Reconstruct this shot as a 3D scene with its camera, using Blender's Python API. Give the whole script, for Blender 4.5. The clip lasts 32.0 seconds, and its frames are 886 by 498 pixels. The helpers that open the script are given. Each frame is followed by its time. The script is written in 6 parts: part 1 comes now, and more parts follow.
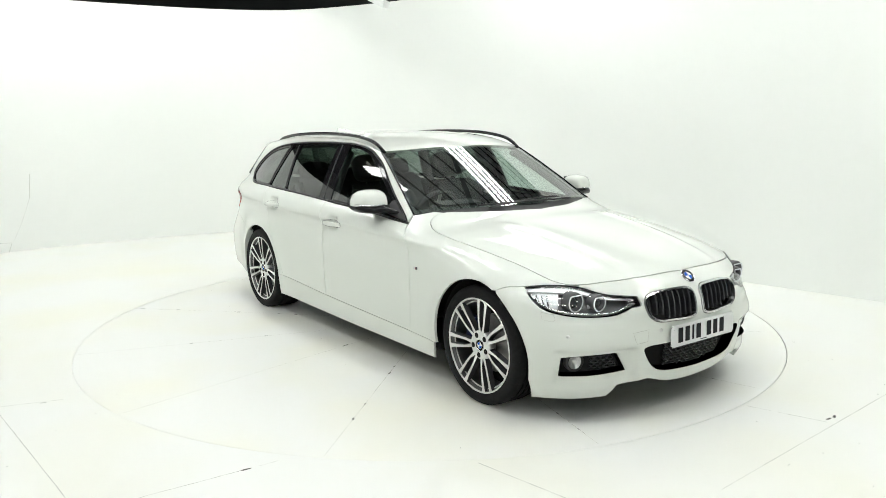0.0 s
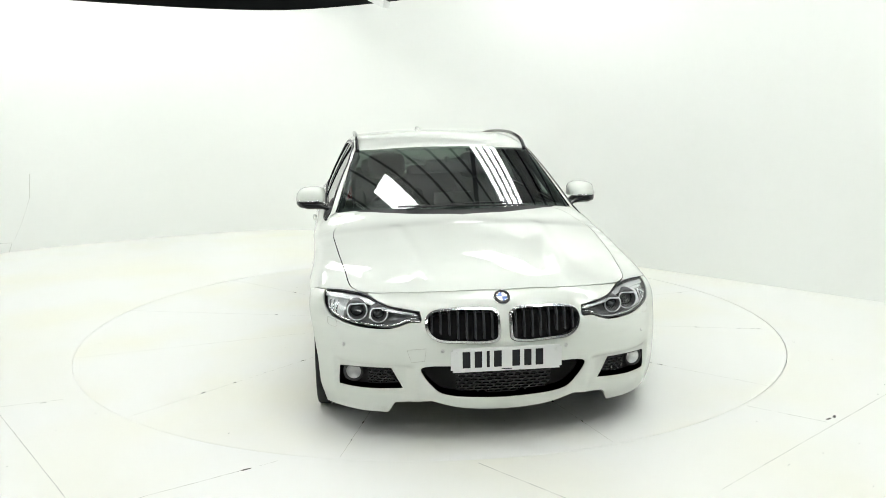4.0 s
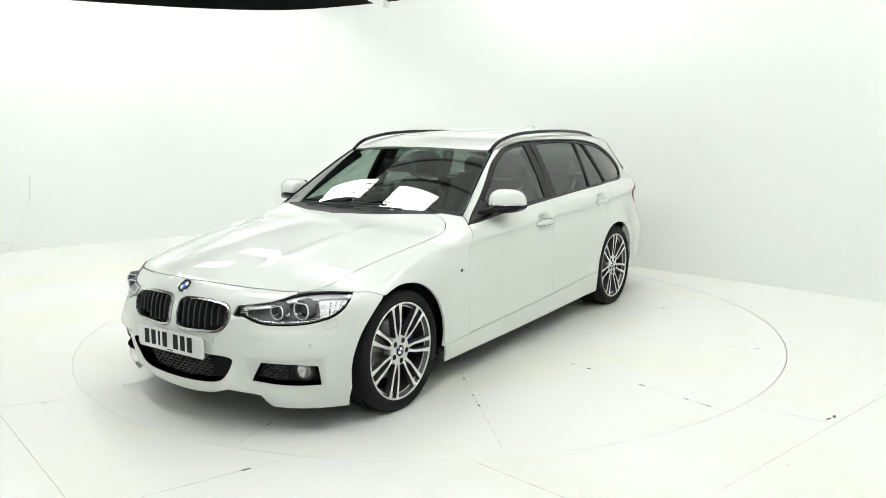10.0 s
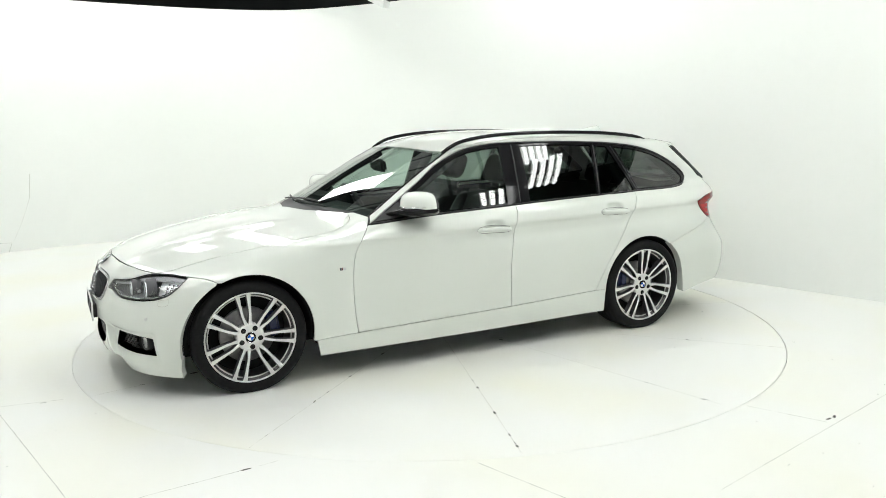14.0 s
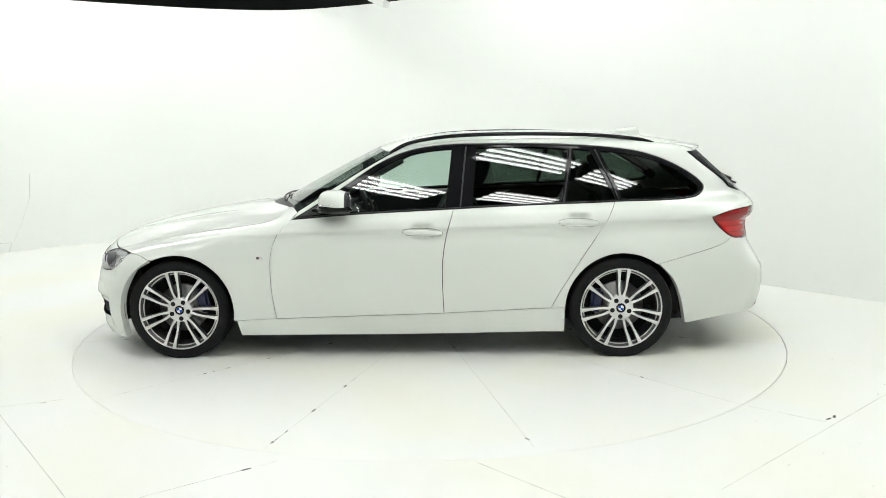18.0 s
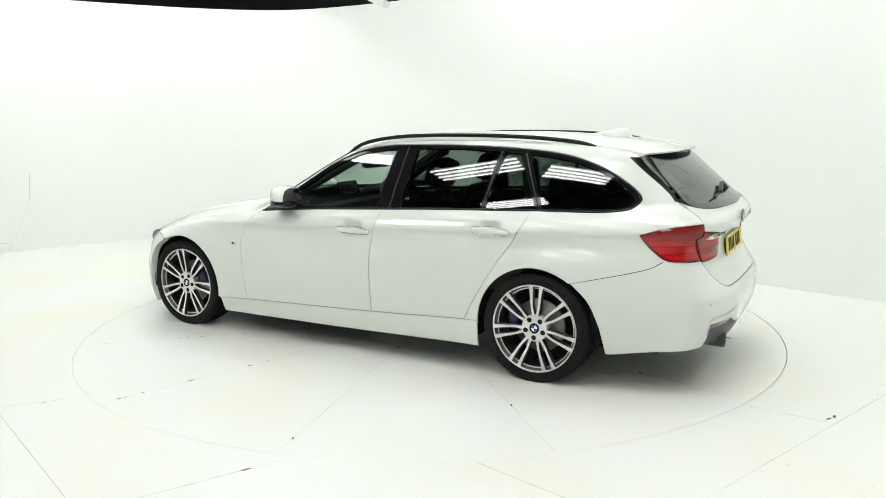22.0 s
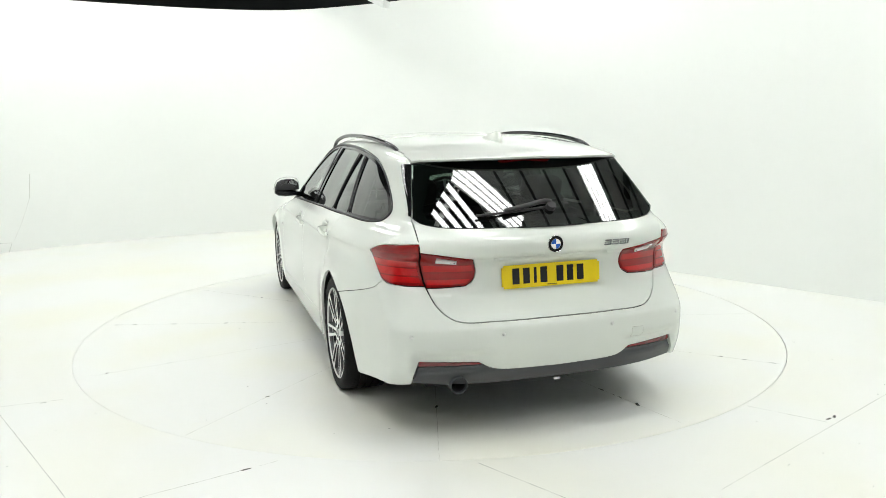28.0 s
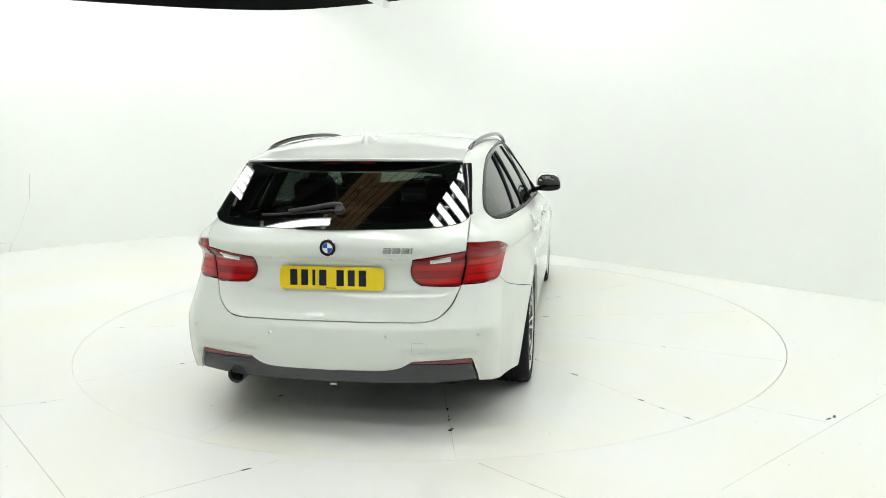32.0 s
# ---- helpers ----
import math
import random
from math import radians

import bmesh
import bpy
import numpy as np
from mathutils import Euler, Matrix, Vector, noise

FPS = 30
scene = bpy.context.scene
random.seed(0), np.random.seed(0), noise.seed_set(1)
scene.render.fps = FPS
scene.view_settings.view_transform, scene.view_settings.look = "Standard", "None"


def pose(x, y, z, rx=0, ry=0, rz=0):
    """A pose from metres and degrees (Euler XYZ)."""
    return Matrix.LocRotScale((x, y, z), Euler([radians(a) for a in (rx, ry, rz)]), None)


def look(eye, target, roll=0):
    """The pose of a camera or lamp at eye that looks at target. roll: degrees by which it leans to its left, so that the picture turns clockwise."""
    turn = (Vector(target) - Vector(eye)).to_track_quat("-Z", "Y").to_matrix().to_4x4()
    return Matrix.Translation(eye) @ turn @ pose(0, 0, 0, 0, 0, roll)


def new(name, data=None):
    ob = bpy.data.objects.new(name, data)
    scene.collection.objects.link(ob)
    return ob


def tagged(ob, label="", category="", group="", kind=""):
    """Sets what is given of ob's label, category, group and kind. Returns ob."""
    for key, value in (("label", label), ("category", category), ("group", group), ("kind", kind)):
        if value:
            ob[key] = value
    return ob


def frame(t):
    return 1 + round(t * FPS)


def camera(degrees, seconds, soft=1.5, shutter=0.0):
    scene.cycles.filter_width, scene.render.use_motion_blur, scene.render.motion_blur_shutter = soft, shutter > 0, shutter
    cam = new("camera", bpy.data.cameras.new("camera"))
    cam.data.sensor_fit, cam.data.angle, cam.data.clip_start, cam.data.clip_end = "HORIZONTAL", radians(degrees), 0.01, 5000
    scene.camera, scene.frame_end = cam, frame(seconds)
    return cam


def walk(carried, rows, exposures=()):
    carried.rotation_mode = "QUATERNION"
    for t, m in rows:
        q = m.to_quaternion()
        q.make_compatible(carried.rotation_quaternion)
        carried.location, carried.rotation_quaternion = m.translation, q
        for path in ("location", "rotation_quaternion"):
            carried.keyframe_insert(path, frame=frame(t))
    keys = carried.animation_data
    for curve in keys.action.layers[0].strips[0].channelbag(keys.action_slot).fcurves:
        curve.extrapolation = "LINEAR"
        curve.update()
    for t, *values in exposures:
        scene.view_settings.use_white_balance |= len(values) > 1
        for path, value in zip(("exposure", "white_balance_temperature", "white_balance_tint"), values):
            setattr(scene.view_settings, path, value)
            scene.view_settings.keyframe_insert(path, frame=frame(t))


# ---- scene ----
# ---- camera: stands still before the turntable ----
cam = camera(59.34, 32.0, soft=0.7)
EYE, TILT, TURN, LEAN = Vector((0.0, -5.777, 1.519)), radians(-9.57), radians(0.935), -0.64
AIM = EYE + Vector((math.sin(TURN) * math.cos(TILT), math.cos(TURN) * math.cos(TILT), math.sin(TILT)))
walk(cam, [(0.0, look(EYE, AIM, LEAN)), (32.0, look(EYE, AIM, LEAN))], [(0.0, 0.0), (32.0, 0.0)])

# the turntable carries the car round, clockwise from above, at an even pace
START, PACE = -54.952, -7.0622
CAR_ON_TABLE = pose(0.181, 0.065, 0.0)

# ---- world: a faint grey daylight in the hall outside the studio ----
world = bpy.data.worlds.new("world")
scene.world = world
world.use_nodes = True
world.node_tree.nodes["Background"].inputs[0].default_value = (0.75, 0.8, 0.85, 1)
world.node_tree.nodes["Background"].inputs[1].default_value = 0.25
# ---- materials ----
def mat(name, color, rough=0.5, metal=0.0, grain=0.0, grain_scale=40.0, stain=0.0, stain_scale=2.0, bump=0.0, coat=0.0,
        emit=0.0, spec=0.5, tone=None, rough_var=0.0):
    m = bpy.data.materials.new(name)
    m.use_nodes = True
    n, l = m.node_tree.nodes, m.node_tree.links
    b = n["Principled BSDF"]
    b.inputs["Base Color"].default_value = (*color, 1)
    b.inputs["Roughness"].default_value = rough
    b.inputs["Metallic"].default_value = metal
    b.inputs["Specular IOR Level"].default_value = spec
    b.inputs["Coat Weight"].default_value = coat
    b.inputs["Coat Roughness"].default_value = 0.02
    if emit:
        b.inputs["Emission Color"].default_value = (*color, 1)
        b.inputs["Emission Strength"].default_value = emit
    if grain or stain or bump or rough_var:
        co = n.new("ShaderNodeTexCoord")
        fine = n.new("ShaderNodeTexNoise")
        fine.inputs["Scale"].default_value, fine.inputs["Detail"].default_value = grain_scale, 6
        wide = n.new("ShaderNodeTexNoise")
        wide.inputs["Scale"].default_value, wide.inputs["Detail"].default_value = stain_scale, 2
        l.new(co.outputs["Object"], fine.inputs["Vector"])
        l.new(co.outputs["Object"], wide.inputs["Vector"])
        dark = tone or tuple(c * 0.5 for c in color)
        last = None
        for tex, amount, lo, hi in ((wide, stain, 0.42, 0.74), (fine, grain, 0.42, 0.75)):
            if not amount:
                continue
            ramp = n.new("ShaderNodeMapRange")
            ramp.inputs["From Min"].default_value, ramp.inputs["From Max"].default_value = lo, hi
            ramp.inputs["To Max"].default_value = amount
            l.new(tex.outputs["Fac"], ramp.inputs["Value"])
            mix = n.new("ShaderNodeMix")
            mix.data_type = "RGBA"
            l.new(ramp.outputs["Result"], mix.inputs[0])
            if last:
                l.new(last, mix.inputs[6])
            else:
                mix.inputs[6].default_value = (*color, 1)
            mix.inputs[7].default_value = (*dark, 1)
            last = mix.outputs[2]
        if last:
            l.new(last, b.inputs["Base Color"])
        if bump:
            bp = n.new("ShaderNodeBump")
            bp.inputs["Strength"].default_value, bp.inputs["Distance"].default_value = bump, 0.004
            l.new(fine.outputs["Fac"], bp.inputs["Height"])
            l.new(bp.outputs["Normal"], b.inputs["Normal"])
        if rough_var:
            rr = n.new("ShaderNodeMapRange")
            rr.inputs["To Min"].default_value, rr.inputs["To Max"].default_value = rough - rough_var, rough + rough_var
            l.new(wide.outputs["Fac"], rr.inputs["Value"])
            l.new(rr.outputs["Result"], b.inputs["Roughness"])
    return m


def glass(name, tint, base=0.05, rough=0.0):
    """A thin sheet: tinted see-through with a mirror gloss that grows towards grazing."""
    m = bpy.data.materials.new(name)
    m.use_nodes = True
    n, l = m.node_tree.nodes, m.node_tree.links
    n.remove(n["Principled BSDF"])
    see, gloss, mix, edge = n.new("ShaderNodeBsdfTransparent"), n.new("ShaderNodeBsdfGlossy"), n.new("ShaderNodeMixShader"), n.new("ShaderNodeLayerWeight")
    power, gain = n.new("ShaderNodeMath"), n.new("ShaderNodeMath")
    power.operation, gain.operation = "POWER", "MULTIPLY_ADD"
    power.inputs[1].default_value = 3.7
    gain.inputs[1].default_value, gain.inputs[2].default_value = 0.90, base
    edge.inputs["Blend"].default_value = 0.5
    see.inputs["Color"].default_value = (*tint, 1)
    gloss.inputs["Roughness"].default_value = rough
    l.new(edge.outputs["Facing"], power.inputs[0])
    l.new(power.outputs[0], gain.inputs[0])
    l.new(gain.outputs[0], mix.inputs[0])
    l.new(see.outputs[0], mix.inputs[1])
    l.new(gloss.outputs[0], mix.inputs[2])
    l.new(mix.outputs[0], n["Material Output"].inputs["Surface"])
    return m


WALL_PAINT = mat("white_wall_paint", (0.82, 0.84, 0.81), 0.55, grain=0.05, grain_scale=18, stain=0.10, stain_scale=0.6, bump=0.05, tone=(0.70, 0.73, 0.69), rough_var=0.08)
FLOOR_PAINT = mat("white_floor_paint", (0.765, 0.775, 0.745), 0.45, grain=0.05, grain_scale=30, stain=0.45, stain_scale=0.8, bump=0.04, tone=(0.76, 0.745, 0.55), rough_var=0.06)
TABLE_PAINT = mat("white_turntable_paint", (0.765, 0.775, 0.745), 0.42, grain=0.05, grain_scale=26, stain=0.5, stain_scale=0.9, bump=0.04, tone=(0.76, 0.74, 0.53), rough_var=0.06)
JOINT = mat("grey_joint", (0.42, 0.42, 0.38), 0.8, grain=0.6, grain_scale=60, tone=(0.70, 0.71, 0.66))
CHIP = mat("dark_floor_chip", (0.06, 0.06, 0.055), 0.8, grain=0.4, grain_scale=90)
PIT = mat("dark_gap", (0.16, 0.17, 0.16), 0.9)
HALL_DARK = mat("dark_hall_paint", (0.028, 0.03, 0.032), 0.75, grain=0.3, grain_scale=6)
ROOF_SHEET = mat("grey_roof_sheet", (0.84, 0.86, 0.85), 0.6, grain=0.2, grain_scale=5, stain=0.3)
STEEL_DARK = mat("dark_steel", (0.05, 0.055, 0.06), 0.6, grain=0.3)
STEEL_WHITE = mat("white_steel", (0.75, 0.77, 0.75), 0.45, grain=0.1)
CARDBOARD = mat("brown_timber", (0.50, 0.31, 0.15), 0.8, grain=0.3, grain_scale=14)
TUBE = mat("lamp_tube", (0.985, 1.0, 0.99), 0.4, emit=13.6)
PAINT = mat("white_car_paint", (0.695, 0.726, 0.676), 0.50, grain=0.03, grain_scale=900, tone=(0.64, 0.67, 0.62), spec=0.25, coat=1.0, rough_var=0.02, stain_scale=3)
BLACK_GLOSS = mat("black_gloss_trim", (0.010, 0.010, 0.011), 0.06, coat=0.0, spec=0.22, grain=0.3, grain_scale=200)
BLACK_PLASTIC = mat("black_plastic", (0.018, 0.018, 0.019), 0.5, grain=0.3, grain_scale=150, bump=0.06)
GRILLE_BAR = mat("black_grille_bar", (0.030, 0.031, 0.033), 0.28, grain=0.2, grain_scale=150)
# black of hidden parts, also used as painted shade behind gaps
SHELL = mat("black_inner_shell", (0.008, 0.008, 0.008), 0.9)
GREY_PLASTIC = mat("dark_grey_plastic", (0.055, 0.058, 0.062), 0.42, grain=0.2, grain_scale=120, bump=0.05)
CHROME = mat("chrome", (0.80, 0.81, 0.82), 0.20, metal=1.0, rough_var=0.05)
SATIN = mat("satin_aluminium", (0.60, 0.60, 0.60), 0.30, metal=1.0, grain=0.2, grain_scale=60)
ALLOY = mat("machined_alloy", (0.70, 0.70, 0.685), 0.32, metal=0.45, grain=0.15, grain_scale=80, rough_var=0.08)
ALLOY_GREY = mat("silver_barrel_paint", (0.11, 0.11, 0.11), 0.35, metal=0.6, grain=0.2, grain_scale=80)
ALLOY_DARK = mat("grey_alloy_paint", (0.07, 0.07, 0.073), 0.35, metal=0.5, grain=0.2, grain_scale=80)
RUBBER = mat("black_rubber", (0.008, 0.008, 0.0085), 0.7, grain=0.4, grain_scale=60, bump=0.12, tone=(0.016, 0.016, 0.015), spec=0.18)
DISC = mat("brake_disc_steel", (0.26, 0.255, 0.25), 0.35, metal=0.9, grain=0.3, grain_scale=70)
BLUE = mat("blue_enamel", (0.02, 0.10, 0.45), 0.25, coat=0.6)
CALIPER = mat("blue_caliper", (0.008, 0.016, 0.07), 0.4, coat=0.3)
ENAMEL = mat("white_enamel", (0.8, 0.8, 0.8), 0.25, coat=0.6)
PLATE_WHITE = mat("white_reflective_plate", (0.74, 0.75, 0.74), 0.4, coat=0.3, grain=0.05)
PLATE_YELLOW = mat("yellow_reflective_plate", (0.80, 0.60, 0.006), 0.4, coat=0.3, grain=0.05)
INK = mat("black_characters", (0.022, 0.022, 0.024), 0.7, grain=0.2, spec=0.15)
RED_LENS = mat("red_lens", (0.24, 0.004, 0.005), 0.10, coat=0.3, grain=0.3, grain_scale=160)
RED_BRIGHT = mat("bright_red_lens", (0.50, 0.007, 0.008), 0.12, coat=0.3, grain=0.3, grain_scale=160, tone=(0.26, 0.004, 0.005))
RED_MID = mat("middle_red_lens", (0.30, 0.004, 0.006), 0.12, coat=0.3, grain=0.3, grain_scale=160)
RED_DARK = mat("dark_red_lens", (0.16, 0.008, 0.010), 0.15, coat=1.0)
CLEAR_LENS = glass("clear_lens", (0.95, 0.96, 0.96), 0.05)
LAMP_SILVER = mat("lamp_reflector", (0.76, 0.77, 0.78), 0.30, metal=0.55)
LAMP_BLACK = mat("lamp_bezel", (0.28, 0.285, 0.29), 0.35, metal=0.3, grain=0.1)
BARREL = mat("dark_lamp_barrel", (0.10, 0.10, 0.105), 0.4)
AMBER = mat("amber_reflector", (0.42, 0.22, 0.13), 0.3)
WHITE_RING = mat("white_light_guide", (0.75, 0.77, 0.80), 0.25)
GLASS_FRONT = glass("green_tinted_glass", (0.63, 0.73, 0.68), 0.085)
GLASS_REAR = glass("dark_privacy_glass", (0.20, 0.25, 0.22), 0.070)
GLASS_BACK = glass("dark_rear_glass", (0.15, 0.19, 0.165), 0.085)
GLASS_DOOR = glass("lightly_tinted_glass", (0.72, 0.82, 0.77), 0.085)
MIRROR = mat("mirror_glass", (0.85, 0.87, 0.88), 0.02, metal=1.0)
LEATHER = mat("black_leather", (0.012, 0.012, 0.013), 0.45, grain=0.4, grain_scale=120, bump=0.15)
DASH = mat("dark_dashboard", (0.015, 0.015, 0.016), 0.6, grain=0.3, grain_scale=150, bump=0.08)
HEADLINER = mat("grey_headliner", (0.16, 0.16, 0.155), 0.9, grain=0.2, grain_scale=150)
TRIM_SEAL = mat("black_seal", (0.012, 0.012, 0.013), 0.38, grain=0.3, grain_scale=150)
SENSOR = mat("sensor_paint", (0.62, 0.63, 0.61), 0.3, coat=0.5)
BADGE_RED = mat("dark_red_enamel", (0.12, 0.025, 0.03), 0.3)
BADGE_GREY = mat("grey_badge_chrome", (0.34, 0.35, 0.36), 0.25, metal=0.8)
# ---- mesh helpers ----
def mesh(name, verts, faces, material=None, smooth=True):
    me = bpy.data.meshes.new(name)
    me.from_pydata([tuple(map(float, v)) for v in verts], [], [tuple(map(int, f)) for f in faces])
    if material:
        me.materials.append(material)
    me.polygons.foreach_set("use_smooth", [smooth] * len(me.polygons))
    me.update()
    return me


def add(name, me, parent=None, label="", m=None):
    ob = new(name, me)
    if parent:
        ob.parent = parent
    if m is not None:
        ob.matrix_basis = m
    return tagged(ob, label)


def part(name, bm, material, parent, label="", smooth=True, bevel=0.0):
    """One mesh object out of a bmesh, under a thing or a part."""
    if bevel:
        bmesh.ops.bevel(bm, geom=[e for e in bm.edges if e.calc_face_angle(0) > 0.6], offset=bevel, segments=2, affect="EDGES", profile=0.7)
    bmesh.ops.recalc_face_normals(bm, faces=bm.faces)
    me = bpy.data.meshes.new(name)
    bm.to_mesh(me)
    bm.free()
    me.materials.append(material)
    me.polygons.foreach_set("use_smooth", [smooth] * len(me.polygons))
    if smooth:
        me.set_sharp_from_angle(angle=radians(38))
    return add(name, me, parent, label)


def box(size, m=None, bm=None):
    bm = bm or bmesh.new()
    bmesh.ops.create_cube(bm, size=1, matrix=(m or Matrix()) @ Matrix.Diagonal((*size, 1)))
    return bm


def rod(a, b, r, r2=None, sides=10, bm=None):
    bm = bm or bmesh.new()
    a, b = Vector(a), Vector(b)
    q = (b - a).to_track_quat("Z", "Y").to_matrix().to_4x4()
    bmesh.ops.create_cone(bm, cap_ends=True, segments=sides, radius1=r, radius2=r if r2 is None else r2, depth=(b - a).length,
                          matrix=Matrix.Translation((a + b) / 2) @ q)
    return bm


def lathe(profile, sides=48, axis="y", close=False):
    """verts and faces of a profile of (radius, height) turned about an axis."""
    vs, fs, n = [], [], len(profile)
    for i in range(sides):
        a = 2 * math.pi * i / sides
        for r, h in profile:
            vs.append((r * math.cos(a), h, r * math.sin(a)) if axis == "y" else (r * math.cos(a), r * math.sin(a), h))
    for i in range(sides):
        j = (i + 1) % sides
        for k in range(n - (0 if close else 1)):
            q = (i * n + k, i * n + (k + 1) % n, j * n + (k + 1) % n, j * n + k)
            fs.append(q if axis == "y" else q[::-1])
    return vs, fs


def curve(pts, step=0.02):
    """A smooth open curve through pts, as an array."""
    p = np.array(pts, float)
    if len(p) == 2:
        n = max(2, int(np.linalg.norm(p[1] - p[0]) / step) + 1)
        return p[0] + (p[1] - p[0]) * np.linspace(0, 1, n)[:, None]
    q = np.vstack([2 * p[0] - p[1], p, 2 * p[-1] - p[-2]])
    out = []
    for i in range(1, len(q) - 2):
        a, b, c, d = q[i - 1:i + 3]
        ta = 0.0
        tb = ta + max(1e-6, np.linalg.norm(b - a)) ** 0.5
        tc = tb + max(1e-6, np.linalg.norm(c - b)) ** 0.5
        td = tc + max(1e-6, np.linalg.norm(d - c)) ** 0.5
        n = max(2, int(np.linalg.norm(c - b) / step) + 1)
        t = np.linspace(tb, tc, n, endpoint=False)[:, None]
        a1, a2, a3 = (tb - t) / (tb - ta) * a + (t - ta) / (tb - ta) * b, (tc - t) / (tc - tb) * b + (t - tb) / (tc - tb) * c, (td - t) / (td - tc) * c + (t - tc) / (td - tc) * d
        b1, b2 = (tc - t) / (tc - ta) * a1 + (t - ta) / (tc - ta) * a2, (td - t) / (td - tb) * a2 + (t - tb) / (td - tb) * a3
        out.append((tc - t) / (tc - tb) * b1 + (t - tb) / (tc - tb) * b2)
    return np.vstack(out + [p[-1:]])


# ---- the studio: white cove wall, painted floor, turntable ----
TABLE_R = 2.490
WALL_LINE = curve([(-6.6, -4.5), (-6.7, -1.5), (-6.2, 1.6), (-5.1, 3.35), (-4.07, 4.15), (-2.8, 4.85), (-1.9, 5.02), (-0.9, 4.62), (0.2, 3.80), (1.53, 2.56), (3.69, 0.31), (5.2, -1.26), (6.2, -3.2), (6.4, -4.8)], 0.25)
WALL_TOP = 2.96


def ribbon(name, line, z0, z1, material, thick=0.12, rows=(0.0, 1.0)):
    d = np.gradient(line, axis=0)
    nrm = np.stack([-d[:, 1], d[:, 0]], 1) / np.linalg.norm(d, axis=1)[:, None]
    back = line + nrm * thick
    vs, n = [], len(line)
    for ring, z in ((line, z0), (line, z1), (back, z1), (back, z0)):
        vs += [(x, y, z) for x, y in ring]
    fs = [(k * n + i, k * n + i + 1, (k + 1) % 4 * n + i + 1, (k + 1) % 4 * n + i) for k in range(4) for i in range(n - 1)]
    me = mesh(name, vs, fs, material)
    me.set_sharp_from_angle(angle=radians(40))
    return new(name, me)


wall = tagged(ribbon("wall_back", WALL_LINE, 0.0, WALL_TOP, WALL_PAINT), "curved white painted studio wall", kind="structure")

side = 9.0
n_ring = 128
vs, fs = [], []
for k in range(n_ring):
    a = 2 * math.pi * k / n_ring
    c, s = math.cos(a), math.sin(a)
    m = side / max(abs(c), abs(s))
    edge = TABLE_R + 0.0021 + 0.0018 * math.cos(a + 0.75)
    for r in (edge, 3.4, 5.0, m):
        vs.append((r * c, r * s, 0.0))
    vs.append((edge * c, edge * s, -0.06))
for k in range(n_ring):
    j = (k + 1) % n_ring
    for q in range(3):
        fs.append((k * 5 + q, k * 5 + q + 1, j * 5 + q + 1, j * 5 + q))
    fs.append((k * 5 + 4, k * 5, j * 5, j * 5 + 4))
floor = tagged(new("floor", mesh("floor", vs, fs, FLOOR_PAINT, False)), "white painted studio floor with worn joints", kind="structure")
pv, pf = lathe([(0.01, -0.055), (TABLE_R + 0.02, -0.055)], 64, "z")
tagged(new("floor_pit", mesh("floor_pit", pv, pf, PIT)), "dark pit under the turntable", kind="structure")

table = new("turntable")
tagged(table, "round white painted wooden turntable with worn sheet joints", "turntable")
SECTORS, FIRST = 12, 13.3


def wedge(k):
    """One of the twelve painted sheets of the deck, a sector with eased edges."""
    a0, a1 = radians(FIRST + 30 * k), radians(FIRST + 30 * (k + 1))
    slit = 0.0004
    rings = [0.04] + [0.4, 0.8, 1.2, 1.6, 2.0, 2.3] + [TABLE_R - 0.010, TABLE_R - 0.001]
    vs, fs, n = [], [], 13
    for i, r in enumerate(rings):
        for j in range(n):
            d = slit / r
            a = a0 + d + (a1 - a0 - 2 * d) * j / (n - 1)
            vs.append((r * math.cos(a), r * math.sin(a), 0.0 if i < len(rings) - 1 else -0.0015))
    for i in range(len(rings) - 1):
        for j in range(n - 1):
            fs.append((i * n + j, (i + 1) * n + j, (i + 1) * n + j + 1, i * n + j + 1))
    rim = [i * n for i in range(len(rings))] + [(len(rings) - 1) * n + j for j in range(1, n)] + [i * n + n - 1 for i in range(len(rings) - 2, -1, -1)] + list(range(n - 2, 0, -1))
    s = len(vs)
    vs += [(vs[i][0], vs[i][1], -0.018) for i in rim]
    m = len(rim)
    fs += [(rim[i], s + i, s + (i + 1) % m, rim[(i + 1) % m]) for i in range(m)]
    return mesh("deck_sheet", vs, fs, TABLE_PAINT, False)


for k in range(SECTORS):
    add("deck_sheet", wedge(k), table)
dv, df = lathe([(0.0005, -0.019), (TABLE_R - 0.02, -0.019), (TABLE_R - 0.02, -0.05)], 96, "z")
add("deck_frame", mesh("deck_frame", dv, df, PIT), table, "grey frame under the deck")
cv, cf = lathe([(0.0005, 0.0008), (0.052, 0.0004), (0.056, -0.002)], 32, "z")
add("centre_cap", mesh("centre_cap", cv, cf, TABLE_PAINT), table, "white centre cap")


def tube_like(a, b, r):
    bm = rod(a, b, r, sides=5)
    vs, fs = [v.co.copy() for v in bm.verts], [[v.index for v in f.verts] for f in bm.faces]
    bm.free()
    return vs, fs


